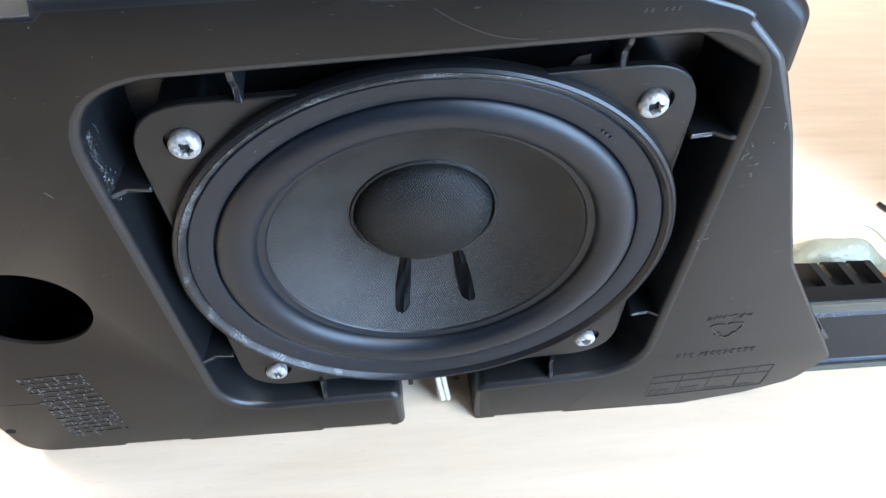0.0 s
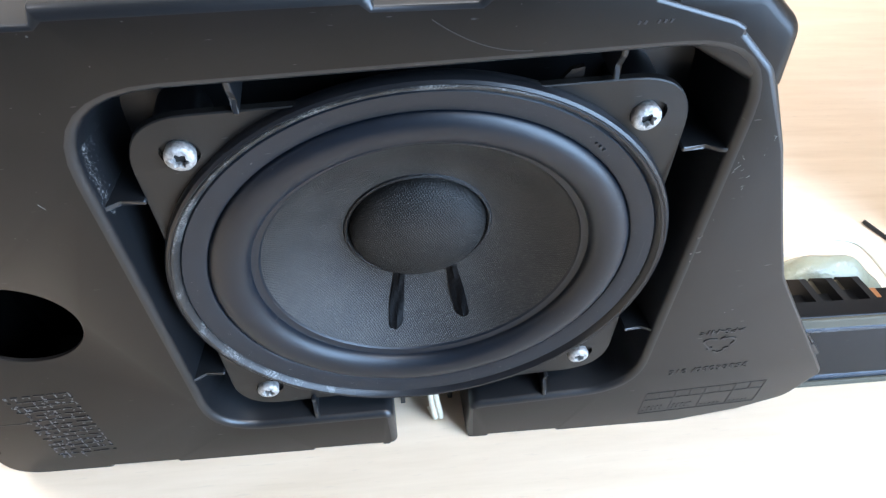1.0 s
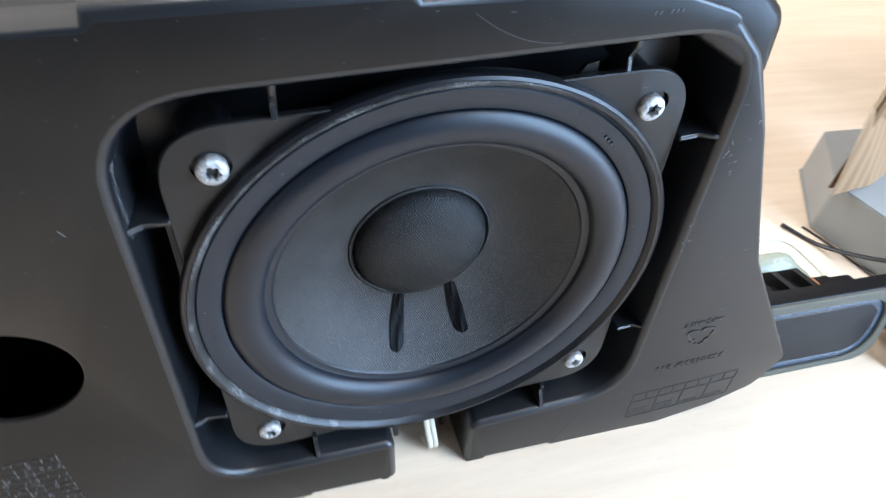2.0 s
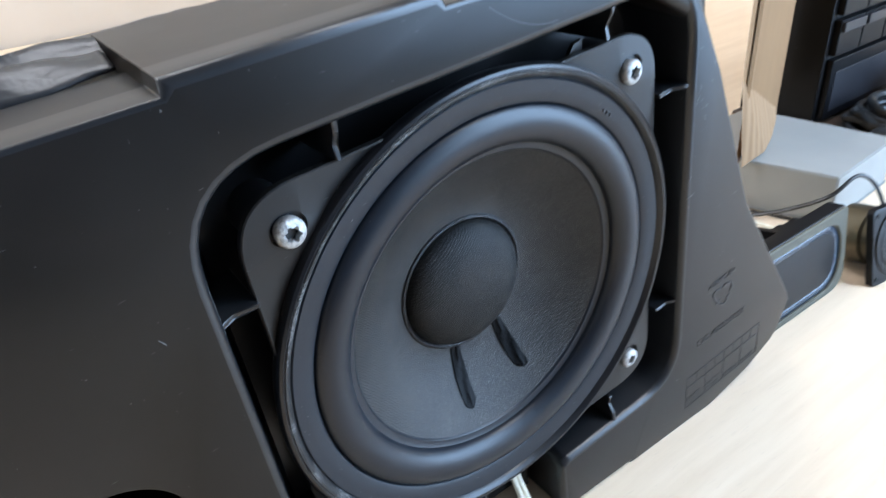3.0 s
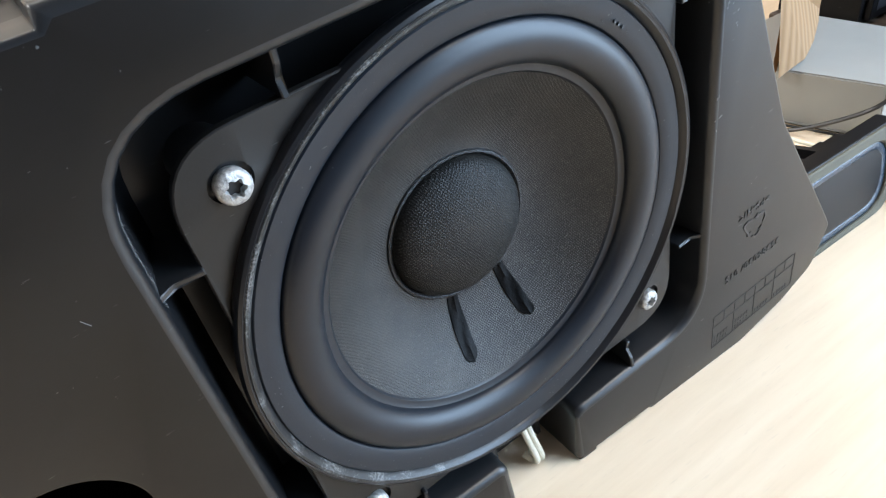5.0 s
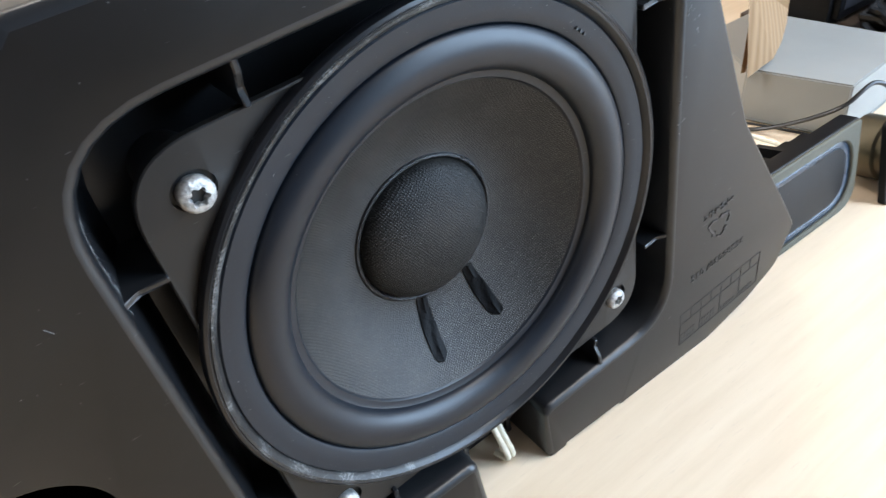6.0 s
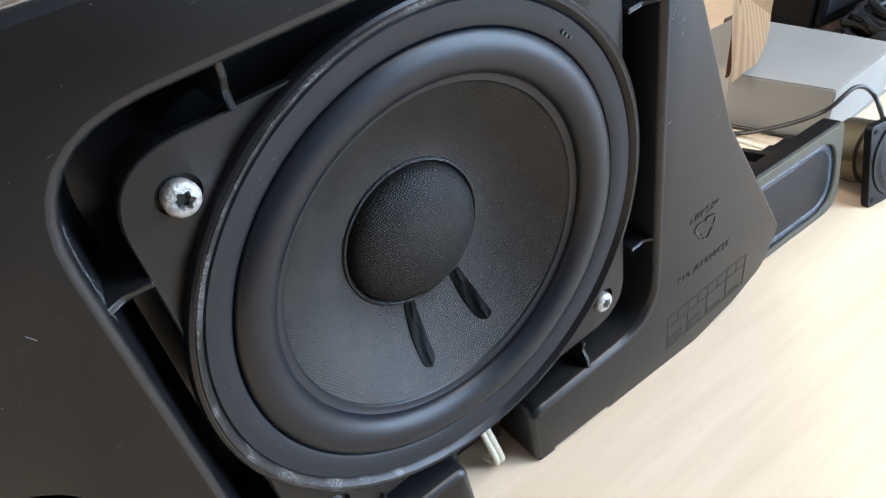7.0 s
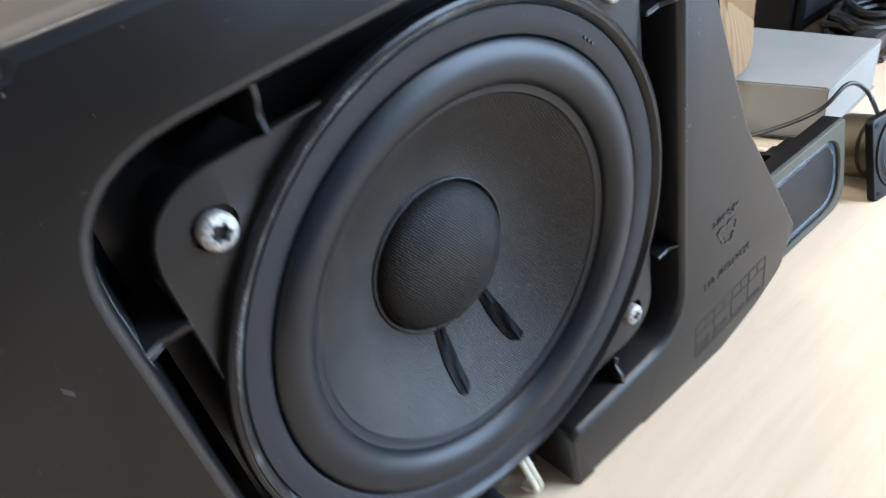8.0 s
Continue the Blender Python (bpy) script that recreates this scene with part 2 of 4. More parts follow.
def rounded(points, inset=0.0, seg=6):
    """A closed outline from rows x, z, radius, anticlockwise, with each corner rounded and the whole moved inwards by inset."""
    n, out = len(points), []
    P = [Vector((p[0], p[1])) for p in points]
    lines = []
    for i in range(n):
        d = (P[(i + 1) % n] - P[i]).normalized()
        nrm = Vector((-d.y, d.x))
        lines.append((P[i] + nrm * inset, d))
    for i in range(n):
        (p0, d0), (p1, d1) = lines[i - 1], lines[i]
        cross = d0.x * d1.y - d0.y * d1.x
        if abs(cross) < 1e-6:
            c = p1.copy()
        else:
            w = p1 - p0
            c = p0 + d0 * ((w.x * d1.y - w.y * d1.x) / cross)
        r = points[i][2]
        turn = math.atan2(cross, d0.dot(d1))
        r = max(r - inset, 0.0002) if turn > 0 else max(r + inset, 0.0002)
        if points[i][2] <= 0:
            r = 0.0002
        t = abs(r * math.tan(turn / 2))
        a, b = c - d0 * t, c + d1 * t
        k = seg if points[i][2] > 0 else 1
        for s in range(k + 1):
            u = s / k
            out.append(a * (1 - u) ** 2 + c * 2 * u * (1 - u) + b * u * u)
    return out


def loft(bm, rings, closed=True):
    """Faces between rings of equal length."""
    vs = [[bm.verts.new(p) for p in ring] for ring in rings]
    for a, b in zip(vs, vs[1:]):
        n = len(a)
        for i in range(n if closed else n - 1):
            j = (i + 1) % n
            bm.faces.new((a[i], a[j], b[j], b[i]))
    return vs


def lathe(profile, seg=96, arc=1.0):
    """Turns rows of radius, y round the y axis."""
    bm = bmesh.new()
    rings = []
    for r, y in profile:
        rings.append([(r * math.cos(2 * math.pi * k / seg), y, r * math.sin(2 * math.pi * k / seg)) for k in range(seg)] if r > 1e-6 else None)
    prev = None
    for (r, y), ring in zip(profile, rings):
        cur = [bm.verts.new(p) for p in ring] if ring else [bm.verts.new((0, y, 0))]
        if prev is not None:
            for k in range(seg):
                j = (k + 1) % seg
                if len(cur) == 1:
                    bm.faces.new((prev[k], prev[j], cur[0]))
                elif len(prev) == 1:
                    bm.faces.new((prev[0], cur[j], cur[k]))
                else:
                    bm.faces.new((prev[k], prev[j], cur[j], cur[k]))
        prev = cur
    return bm


def fill_loops(bm, loops):
    """One flat face region bounded by the given vertex loops, holes included."""
    edges = []
    for lp in loops:
        for i, v in enumerate(lp):
            e = bm.edges.get((v, lp[(i + 1) % len(lp)]))
            edges.append(e or bm.edges.new((v, lp[(i + 1) % len(lp)])))
    bmesh.ops.triangle_fill(bm, use_beauty=True, use_dissolve=False, edges=edges)


def tube(points, radius, seg=8, smooth_steps=6):
    """A round wire along a smooth line through the points."""
    P = [Vector(p) for p in points]
    line = []
    for i in range(len(P) - 1):
        p0, p1, p2, p3 = P[max(i - 1, 0)], P[i], P[i + 1], P[min(i + 2, len(P) - 1)]
        for s in range(smooth_steps):
            u = s / smooth_steps
            line.append(0.5 * (2 * p1 + (p2 - p0) * u + (2 * p0 - 5 * p1 + 4 * p2 - p3) * u * u + (3 * p1 - p0 - 3 * p2 + p3) * u ** 3))
    line.append(P[-1])
    bm = bmesh.new()
    rings, up = [], Vector((0.13, 0.27, 0.95))
    for i, p in enumerate(line):
        d = (line[min(i + 1, len(line) - 1)] - line[max(i - 1, 0)]).normalized()
        a = d.cross(up).normalized()
        b = d.cross(a)
        rings.append([p + (a * math.cos(2 * math.pi * k / seg) + b * math.sin(2 * math.pi * k / seg)) * radius for k in range(seg)])
    vs = loft(bm, rings)
    bm.faces.new(vs[0])
    bm.faces.new(vs[-1])
    return bm


def prism(outline, y0, y1, bevel=0.0):
    """A plate from an outline in x, z between y0 and y1, its front edge rounded."""
    bm = bmesh.new()
    rows = []
    if bevel:
        for k in range(5):
            a = math.pi / 2 * k / 4
            rows.append((bevel * (1 - math.sin(a)), y0 + bevel * (1 - math.cos(a))))
    else:
        rows.append((0, y0))
    rows.append((0, y1))
    vs = loft(bm, [[(p.x, y, p.y) for p in rounded(outline, ins)] for ins, y in rows])
    fill_loops(bm, [vs[0]])
    fill_loops(bm, [vs[-1]])
    return bm


# ---------------------------------------------------------------- the room
TABLE = -0.0027


def room():
    def slab(name, lo, hi, material, label, category, kind="structure"):
        ob = part(name, box_bm(lo, hi), material, smooth=0)
        return tagged(ob, label, category, kind=kind)

    slab("floor", (-1.3, -0.95, -0.85), (1.5, 1.1, -0.75), FLOOR, "unseen floor of the room, dark blue-grey to dim reflections", "floor")
    slab("ceiling", (-1.3, -0.95, 1.75), (1.5, 1.1, 1.85), PLASTER, "plain plaster ceiling in shade", "ceiling")
    slab("wall_back", (-1.3, 1.0, -0.75), (1.5, 1.1, 1.75), BEIGE, "plain warm beige wall behind the table", "wall")
    # unseen side wall, kept lighter to bounce light onto the grey case
    slab("wall_left", (-1.3, -0.85, -0.75), (-1.2, 1.0, 1.75), PLASTER, "unseen plaster side wall that bounces light onto the grey case", "wall")
    slab("wall_right", (1.4, -0.85, -0.75), (1.5, 1.0, 1.75), BEIGE, "plain warm beige side wall", "wall")
    # unseen front wall round the window opening, dark to dim reflections in the panel
    for nm, lo, hi in (("wall_front_left", (-1.3, -0.95, -0.75), (0.34, -0.85, 1.75)), ("wall_front_right", (1.34, -0.95, -0.75), (1.5, -0.85, 1.75)),
                       ("wall_front_below", (0.34, -0.95, -0.75), (1.34, -0.85, -0.45)), ("wall_front_above", (0.34, -0.95, 1.18), (1.34, -0.85, 1.75))):
        slab(nm, lo, hi, DIM, "unseen front wall round the window opening, darkened to dim reflections", "wall")
    top = part("table_top", box_bm((-0.95, -0.30, TABLE - 0.028), (1.39, 0.995, TABLE), 0.002), WOOD, smooth=0)
    table = thing("work_table", pose(0, 0, 0), "pale birch laminate work table carrying speaker parts", "table")
    top.parent = table
    for x in (-0.88, 1.32):
        for y in (-0.25, 0.90):
            part("leg", box_bm((x - 0.025, y - 0.025, -0.75), (x + 0.025, y + 0.025, TABLE - 0.028), 0.003), GREY, table)


room()

# ---------------------------------------------------------------- the subwoofer enclosure
LEAN = 5.03
HEIGHT = 0.0967
BASE = pose(0, 0, HEIGHT, 0, -LEAN, 0)
FACE = -0.005


def bottom(x, lift=0.0):
    return -0.0998 - 0.088 * x + lift


def enclosure_outline():
    up = 0.0014
    return [
        # right half of the bottom, from the cable notch
        (0.0145, bottom(0.0145), 0.003), (0.0230, bottom(0.023), 0), (0.0233, bottom(0.0233, up), 0), (0.0500, bottom(0.05, up), 0), (0.0503, bottom(0.0503), 0),
        (0.100, bottom(0.100), 0.01), (0.1250, -0.1045, 0.012), (0.1430, -0.0975, 0.010), (0.1512, -0.0805, 0.005),
        # flared right side
        (0.1450, -0.0700, 0), (0.1105, -0.0140, 0.03), (0.1030, 0.0045, 0), (0.0885, 0.0415, 0.05), (0.0775, 0.0665, 0.013), (0.0660, 0.0782, 0.013),
        # top
        (0.0470, 0.0850, 0), (0.0466, 0.0876, 0), (0.0124, 0.0896, 0), (0.0120, 0.0866, 0), (-0.0076, 0.0873, 0), (-0.0080, 0.0904, 0), (-0.0670, 0.0914, 0), (-0.0675, 0.0884, 0), (-0.1500, 0.0898, 0.014),
        # left side and bottom
        (-0.1480, -0.0868, 0.013), (-0.1145, bottom(-0.1145), 0), (-0.1142, bottom(-0.1142, up), 0), (-0.0922, bottom(-0.0922, up), 0), (-0.0919, bottom(-0.0919), 0),
        (-0.0430, bottom(-0.043), 0), (-0.0427, bottom(-0.0427, up), 0), (-0.0180, bottom(-0.018, up), 0), (-0.0177, bottom(-0.0177), 0), (-0.0118, bottom(-0.0118), 0.003),
        # up through the notch and round the recess
        (-0.0125, -0.0735, 0.004), (-0.0728, -0.0702, 0.019), (-0.0713, 0.0722, 0.022), (0.0742, 0.0728, 0.020), (0.0748, -0.0745, 0.019), (0.0155, -0.0745, 0.004),
    ]


PORT = (-0.1090, 0.0010, 0.0168)


def enclosure():
    base = thing("speaker_enclosure", BASE, "black moulded plastic subwoofer enclosure standing upside down on the table", "speaker box")
    pts = enclosure_outline()
    bm = bmesh.new()
    r = 0.0023

    def in_recess(p):
        inner = abs(p.x) < 0.0795 and -0.0765 < p.y < 0.0768
        return inner and not (abs(p.x) < 0.0200 and p.y < -0.05)

    def deep(p):
        if abs(p.x) < 0.0165 and p.y < 0:
            return 0.0185
        return 0.0160 if in_recess(p) else 0.0045

    def soft_edge(p):
        return (abs(p.x) < 0.0795 and -0.0765 < p.y < 0.0768) or (abs(p.x) < 0.0150 and p.y < -0.05) or (p.y > 0.0890 and p.x > -0.068)

    rings = []
    base_ring = rounded(pts, 0, 8)
    for k in range(6):
        a = math.pi / 2 * k / 5
        row = []
        for p, wide, crisp in zip(base_ring, rounded(pts, r * (1 - math.sin(a)), 8), rounded(pts, 0.0010 * (1 - math.sin(a)), 8)):
            q, rad = (wide, r) if soft_edge(p) else (crisp, 0.0010)
            row.append((q.x, FACE + rad * (1 - math.cos(a)), q.y))
        rings.append(row)
    # the recess walls curve inwards and steepen with depth
    for d, y in ((0.0006, 0.0010), (0.0013, 0.0050), (0.0022, 0.0100), (0.0036, 0.0145), (0.0052, 0.0160)):
        rings.append([(q.x, min(y, deep(p)), q.y) if in_recess(p) else (p.x, min(max(y, FACE + (r if soft_edge(p) else 0.0010)), deep(p)), p.y) for p, q in zip(base_ring, rounded(pts, -d, 8))])
    vs = loft(bm, rings)
    for f in bm.faces:
        f.material_index = 1
    # port tube: rounded lip, straight wall, closed end
    px, pz, pr = PORT
    tube_rows = [(pr + 0.0005, FACE), (pr + 0.0001, FACE + 0.0002), (pr, FACE + 0.0006), (pr, FACE + 0.0012)]
    rows = loft(bm, [[(px + q * math.cos(2 * math.pi * k / 64), y, pz + q * math.sin(2 * math.pi * k / 64)) for k in range(64)] for q, y in tube_rows])
    fill_loops(bm, [vs[0], rows[0]])
    front = part("front_panel", bm, BLACK, base, smooth=35)
    front.data.materials.append(GLOSS)
    # floor of the recess, down behind the cable notch
    bm = bmesh.new()
    plate = loft(bm, [[(p.x, y, p.y) for p in rounded([(0.0800, -0.0775, 0), (0.0800, 0.0775, 0), (-0.0790, 0.0775, 0), (-0.0790, -0.0775, 0)], 0, 1)] for y in (0.0157, 0.0180)])
    ring = loft(bm, [[(0.0570 * math.cos(2 * math.pi * k / 64), y, 0.0570 * math.sin(2 * math.pi * k / 64)) for k in range(64)] for y in (0.0157, 0.0400)])
    fill_loops(bm, [plate[0], ring[0]])
    part("recess_floor", bm, GLOSS, base, smooth=35)
    part("notch_wall", box_bm((-0.0150, 0.0140, bottom(0.0) + 0.004), (0.0175, 0.0165, -0.0600), 0.0004), SHELL, base, smooth=0)
    for x in (-0.0085, 0.0100):
        part("notch_rib", box_bm((x - 0.0009, 0.0095, bottom(0.0) + 0.005), (x + 0.0009, 0.0145, -0.0660), 0.0003), SHELL, base, smooth=0)
    # rear shell
    shell = [(0.0300, bottom(0.03, 0.003), 0.004), (0.100, bottom(0.1, 0.004), 0.008), (0.1030, -0.0300, 0.02), (0.0830, 0.0420, 0.02), (0.0720, 0.0775, 0.012),
             (-0.0080, 0.0850, 0), (-0.1450, 0.0870, 0.012), (-0.1430, -0.0800, 0.012), (-0.0300, bottom(-0.03, 0.003), 0.004)]
    bm = bmesh.new()
    rows = [(0.0, 0.0190), (0.0, 0.0440), (0.0015, 0.0470), (0.006, 0.0485)]
    vs = loft(bm, [[(p.x, y, p.y) for p in rounded(shell, ins, 6)] for ins, y in rows])
    fill_loops(bm, [vs[-1]])
    part("rear_shell", bm, SHELL, base, smooth=35)
    # side wall between panel lip and shell
    lip = [(0.0300, bottom(0.03, 0.002), 0.004), (0.102, bottom(0.102, 0.003), 0.008), (0.1060, -0.0250, 0.02), (0.0850, 0.0400, 0.02), (0.0730, 0.0790, 0.012),
           (-0.0080, 0.0866, 0), (-0.1480, 0.0890, 0.012), (-0.1460, -0.0830, 0.012), (-0.0300, bottom(-0.03, 0.002), 0.004)]
    bm = bmesh.new()
    loft(bm, [[(p.x, max(y, 0.0155 if abs(p.x) < 0.034 and p.y < 0 else 0), p.y) for p in rounded(lip, ins, 6)] for ins, y in ((0, 0.003), (0, 0.0195), (0.004, 0.0196))])
    part("side_wall", bm, SHELL, base, smooth=35)
    # raised shoulders on the top edge
    for x0, x1, z0, z1, h in ((-0.0670, -0.0080, 0.0884, 0.0874, 0.0030), (0.0124, 0.0466, 0.0866, 0.0846, 0.0030)):
        o = [(x0, z0 - 0.004, 0), (x1, z1 - 0.004, 0), (x1, z1 + h, 0), (x0, z0 + h, 0)]
        part("raised_shoulder", prism(o, FACE + 0.0022, 0.0400), BLACK, base)
    # thick corner bead and clips on the flared side
    bm = prism([(0.0480, 0.0780, 0), (0.0770, 0.0590, 0), (0.0812, 0.0600, 0.0015), (0.0800, 0.0755, 0.008), (0.0700, 0.0845, 0.006), (0.0480, 0.0880, 0.002)], FACE + 0.0005, 0.0400, 0.0030)
    part("corner_bead", bm, BLACK, base)
    for x, z, a, ln in ((0.0935, 0.0300, 22, 0.020), (0.1090, -0.0110, 26, 0.007), (0.1480, -0.0720, 36, 0.010)):
        b = box_bm((-0.0020, 0.0005, -ln / 2), (0.0004, 0.0060, ln / 2), 0.0005, 2, pose(x, 0, z, 0, -a, 0))
        part("side_clip", b, GASKET, base, smooth=0)
    # torn moulding flash by the upper rib
    for k, (x, z, w, hh) in enumerate(((0.0345, 0.0645, 0.0050, 0.0014),)):
        bm = bmesh.new()
        f0 = [bm.verts.new(p) for p in ((x - w / 2, 0.0015, z - 0.002), (x + w / 2, 0.0015, z - 0.002), (x + w * 0.45, 0.0012, z + hh), (x - w * 0.1, 0.0014, z + hh * 0.55))]
        f1 = [bm.verts.new(v.co + Vector((0, 0.0012, 0))) for v in f0]
        bm.faces.new(f0)
        bm.faces.new(f1)
        for i in range(4):
            bm.faces.new((f0[i], f0[(i + 1) % 4], f1[(i + 1) % 4], f1[i]))
        part("torn_flash", bm, BLACK, base, smooth=0)
    # dust clinging to the recess wall
    rng = random.Random(11)
    bm = bmesh.new()
    wall = bvhtree.BVHTree.FromPolygons([v.co for v in front.data.vertices], [f.vertices[:] for f in front.data.polygons])
    for k in range(620):
        z = rng.uniform(0.0360, 0.0580)
        y = rng.gauss(-0.0012, 0.0007) if k % 3 else abs(rng.gauss(0, 0.0045)) - 0.0012
        hit, way = wall.ray_cast(Vector((-0.0600, y, z)), Vector((-1, 0, 0)))[:2]
        if k > 540:
            x = rng.uniform(-0.062, -0.042)
            hit, way = wall.ray_cast(Vector((x, abs(y), 0.0600)), Vector((0, 0, 1)))[:2]
        if hit is None:
            continue
        x, y, z = hit + way * 0.00004
        q = rng.uniform(0.00005, 0.00012)
        vs = [bm.verts.new((x + rng.uniform(-q, q), y + rng.uniform(-q, q) * 2, z + rng.uniform(-q, q) * 2)) for _ in range(4)]
        for tri in ((0, 1, 2), (0, 1, 3), (0, 2, 3), (1, 2, 3)):
            bm.faces.new([vs[i] for i in tri])
    tagged(part("dust", bm, SCUFF, base, "pale grey dust specks", smooth=0), kind="stuff")
    # stiffening ribs between recess wall and driver
    for x, z, a in ((-0.0375, 0.0725, 0), (0.0430, 0.0735, 0), (0.0755, 0.0415, 90), (0.0775, -0.0390, 90), (-0.0745, 0.0400, -90), (-0.0750, -0.0385, -90), (-0.0390, -0.0712, 180), (0.0425, -0.0735, 180)):
        bm = bmesh.new()
        out = 0.0022 if abs(a) == 90 else 0.0
        prof = [(0.0030, -0.0042), (-0.0022, -0.0036), (-0.0058, -0.0012), (-0.0094 - out, -0.0022), (-0.0100 - out, 0.0162), (0.0030, 0.0162)]
        rs = []
        for s in (-0.0007, 0.0007):
            rs.append([(s, q, p) for p, q in prof])
        vs = loft(bm, rs)
        bm.faces.new(vs[0])
        bm.faces.new(vs[1])
        bmesh.ops.bevel(bm, geom=bm.edges[:], offset=0.0003, segments=1, affect="EDGES")
        bmesh.ops.transform(bm, matrix=pose(x, 0, z, 0, a, 0), verts=bm.verts[:])
        part("rib", bm, GLOSS, base, smooth=0)
    return base


box = enclosure()


def writing(text, size, x, z, parent, name):
    """Raised letters that stand upside down on the panel; x, z is the middle of the line."""
    cu = bpy.data.curves.new(name, "FONT")
    cu.body, cu.size, cu.extrude, cu.align_x, cu.align_y = text, size, 0.00016, "CENTER", "CENTER"
    cu.space_character = 1.12
    tmp = new("tmp_text", cu)
    dep = bpy.context.evaluated_depsgraph_get()
    me = bpy.data.meshes.new_from_object(tmp.evaluated_get(dep))
    bpy.data.objects.remove(tmp)
    bpy.data.curves.remove(cu)
    me.transform(pose(x, FACE - 0.0001, z, 90, 180, 0))
    me.materials.clear()
    me.materials.append(INK)
    ob = new(name, me)
    ob.parent = parent
    return ob


def bar(bm, x0, z0, x1, z1, w=0.00028, h=0.00018):
    d = Vector((x1 - x0, z1 - z0))
    n = Vector((-d.y, d.x)).normalized() * w / 2
    c = [(x0 + n.x, z0 + n.y), (x1 + n.x, z1 + n.y), (x1 - n.x, z1 - n.y), (x0 - n.x, z0 - n.y)]
    lo = [bm.verts.new((p[0], FACE + 0.0002, p[1])) for p in c]
    hi = [bm.verts.new((p[0], FACE - h, p[1])) for p in c]
    bm.faces.new(hi)
    for i in range(4):
        bm.faces.new((lo[i], lo[(i + 1) % 4], hi[(i + 1) % 4], hi[i]))


def markings(base):
    writing(">PS-HI<", 0.0042, 0.0992, -0.0413, base, "material_marking")
    writing("35386030/ 01S", 0.0044, 0.1017, -0.0662, base, "part_number")
    # recycling sign: three bent strokes with arrow tips, upside down
    bm = bmesh.new()
    for seq in (((0.0988, -0.0463), (0.0962, -0.0458), (0.0945, -0.0466), (0.0950, -0.0482), (0.0985, -0.0530)),
                ((0.0996, -0.0538), (0.1012, -0.0552), (0.1030, -0.0545), (0.1044, -0.0520)),
                ((0.1050, -0.0506), (0.1060, -0.0484), (0.1054, -0.0466), (0.1030, -0.0459), (0.1002, -0.0462))):
        for p, q in zip(seq, seq[1:]):
            bar(bm, *p, *q, 0.00075, 0.0003)
        tip = Vector(seq[-1])
        back = (Vector(seq[-2]) - tip).normalized() * 0.0016
        for sgn in (-1, 1):
            bar(bm, *tip, *(tip + back + sgn * 0.6 * Vector((-back.y, back.x))), 0.0005, 0.0003)
    part("recycling_sign", bm, INK, base, smooth=0)
    # mould date table: two rows of cells with short unreadable bars
    bm = bmesh.new()
    x0, x1, zt, zm, zb = 0.0825, 0.1295, -0.0815, -0.0868, -0.0978
    for z in (zt, zm, zb):
        bar(bm, x0, z, x1, z)
    for k in range(9):
        x = x0 + (x1 - x0) * k / 8
        bar(bm, x, zt, x, zm if k % 2 else zb)
    rng = random.Random(4)
    for k in range(4):
        x = x0 + (x1 - x0) * (k + 0.12) / 4
        for row in range(2 if k < 2 else 1):
            z = zb + 0.0018 + 0.0028 * row
            for c in range(5):
                bar(bm, x + c * 0.0017, z - 0.0007, x + c * 0.0017 + rng.uniform(-0.0003, 0.0003), z + 0.0008, 0.0006)
    part("date_table", bm, INK, base, smooth=0)
    # the second table, beside the port
    x0, x1, zt, zb = -0.1245, -0.1090, -0.0340, -0.0745
    dark, pale = bmesh.new(), bmesh.new()
    for k in range(14):
        z = zt + (zb - zt) * k / 13
        x = x0 - (0.0032 if k % 2 else 0.0012)
        while x < x1:
            ln = rng.uniform(0.0010, 0.0034)
            e = min(x + ln, x1 + 0.0005)
            bar(dark, x, z + rng.uniform(-0.0002, 0.0002), e, z - 0.0003, rng.uniform(0.0003, 0.0006), 0.0003)
            x = e + rng.uniform(0.0003, 0.0016)
        for c in range(5):
            x = x0 + (x1 - x0) * c / 4
            if rng.random() < 0.7:
                bar(pale, x, z, x + rng.uniform(-0.0002, 0.0003), z - rng.uniform(0.0010, 0.0028), 0.00035)
        for c in range(9):
            x = x0 - 0.0032 + rng.random() ** 1.5 * (x1 - x0 + 0.003)
            q = z - rng.uniform(0, 0.0030)
            bar(pale, x, q, x + rng.uniform(0.0002, 0.0009), q - rng.uniform(-0.0005, 0.0005), rng.uniform(0.0003, 0.0006))
    part("stamp_grid", dark, INK, base, smooth=0)
    part("stamp_table", pale, STAMP, base, "worn embossed table", smooth=0)
    # tiny raised figures at the top edge
    bm = bmesh.new()
    for c in range(5):
        x = 0.0435 + c * 0.0013 + (0.0014 if c > 1 else 0)
        bar(bm, x, 0.0796, x + 0.0003, 0.0804, 0.0005, 0.00012)
    part("edge_marking", bm, INK, base, smooth=0)
    # short parting line and a black disc drawn for a hole, near the outer corner
    bm = bmesh.new()
    bar(bm, -0.1470, -0.0490, -0.1270, -0.0508, 0.0004, 0.00012)
    part("parting_line", bm, INK, base, smooth=0)
    b = lathe([(0.0, FACE - 0.0001), (0.0016, FACE - 0.0001), (0.0020, FACE + 0.0006)], 16)
    bmesh.ops.translate(b, verts=b.verts[:], vec=(-0.1455, 0, -0.0680))
    part("dark_hole_disc", b, TAR, base)
    # a long faint arc line curving over the upper face
    bm = bmesh.new()
    arc = [(0.0030 + 0.020 * u, 0.0840 - 0.0085 * (1 - (1 - u) ** 2)) for u in [k / 12 for k in range(13)]]
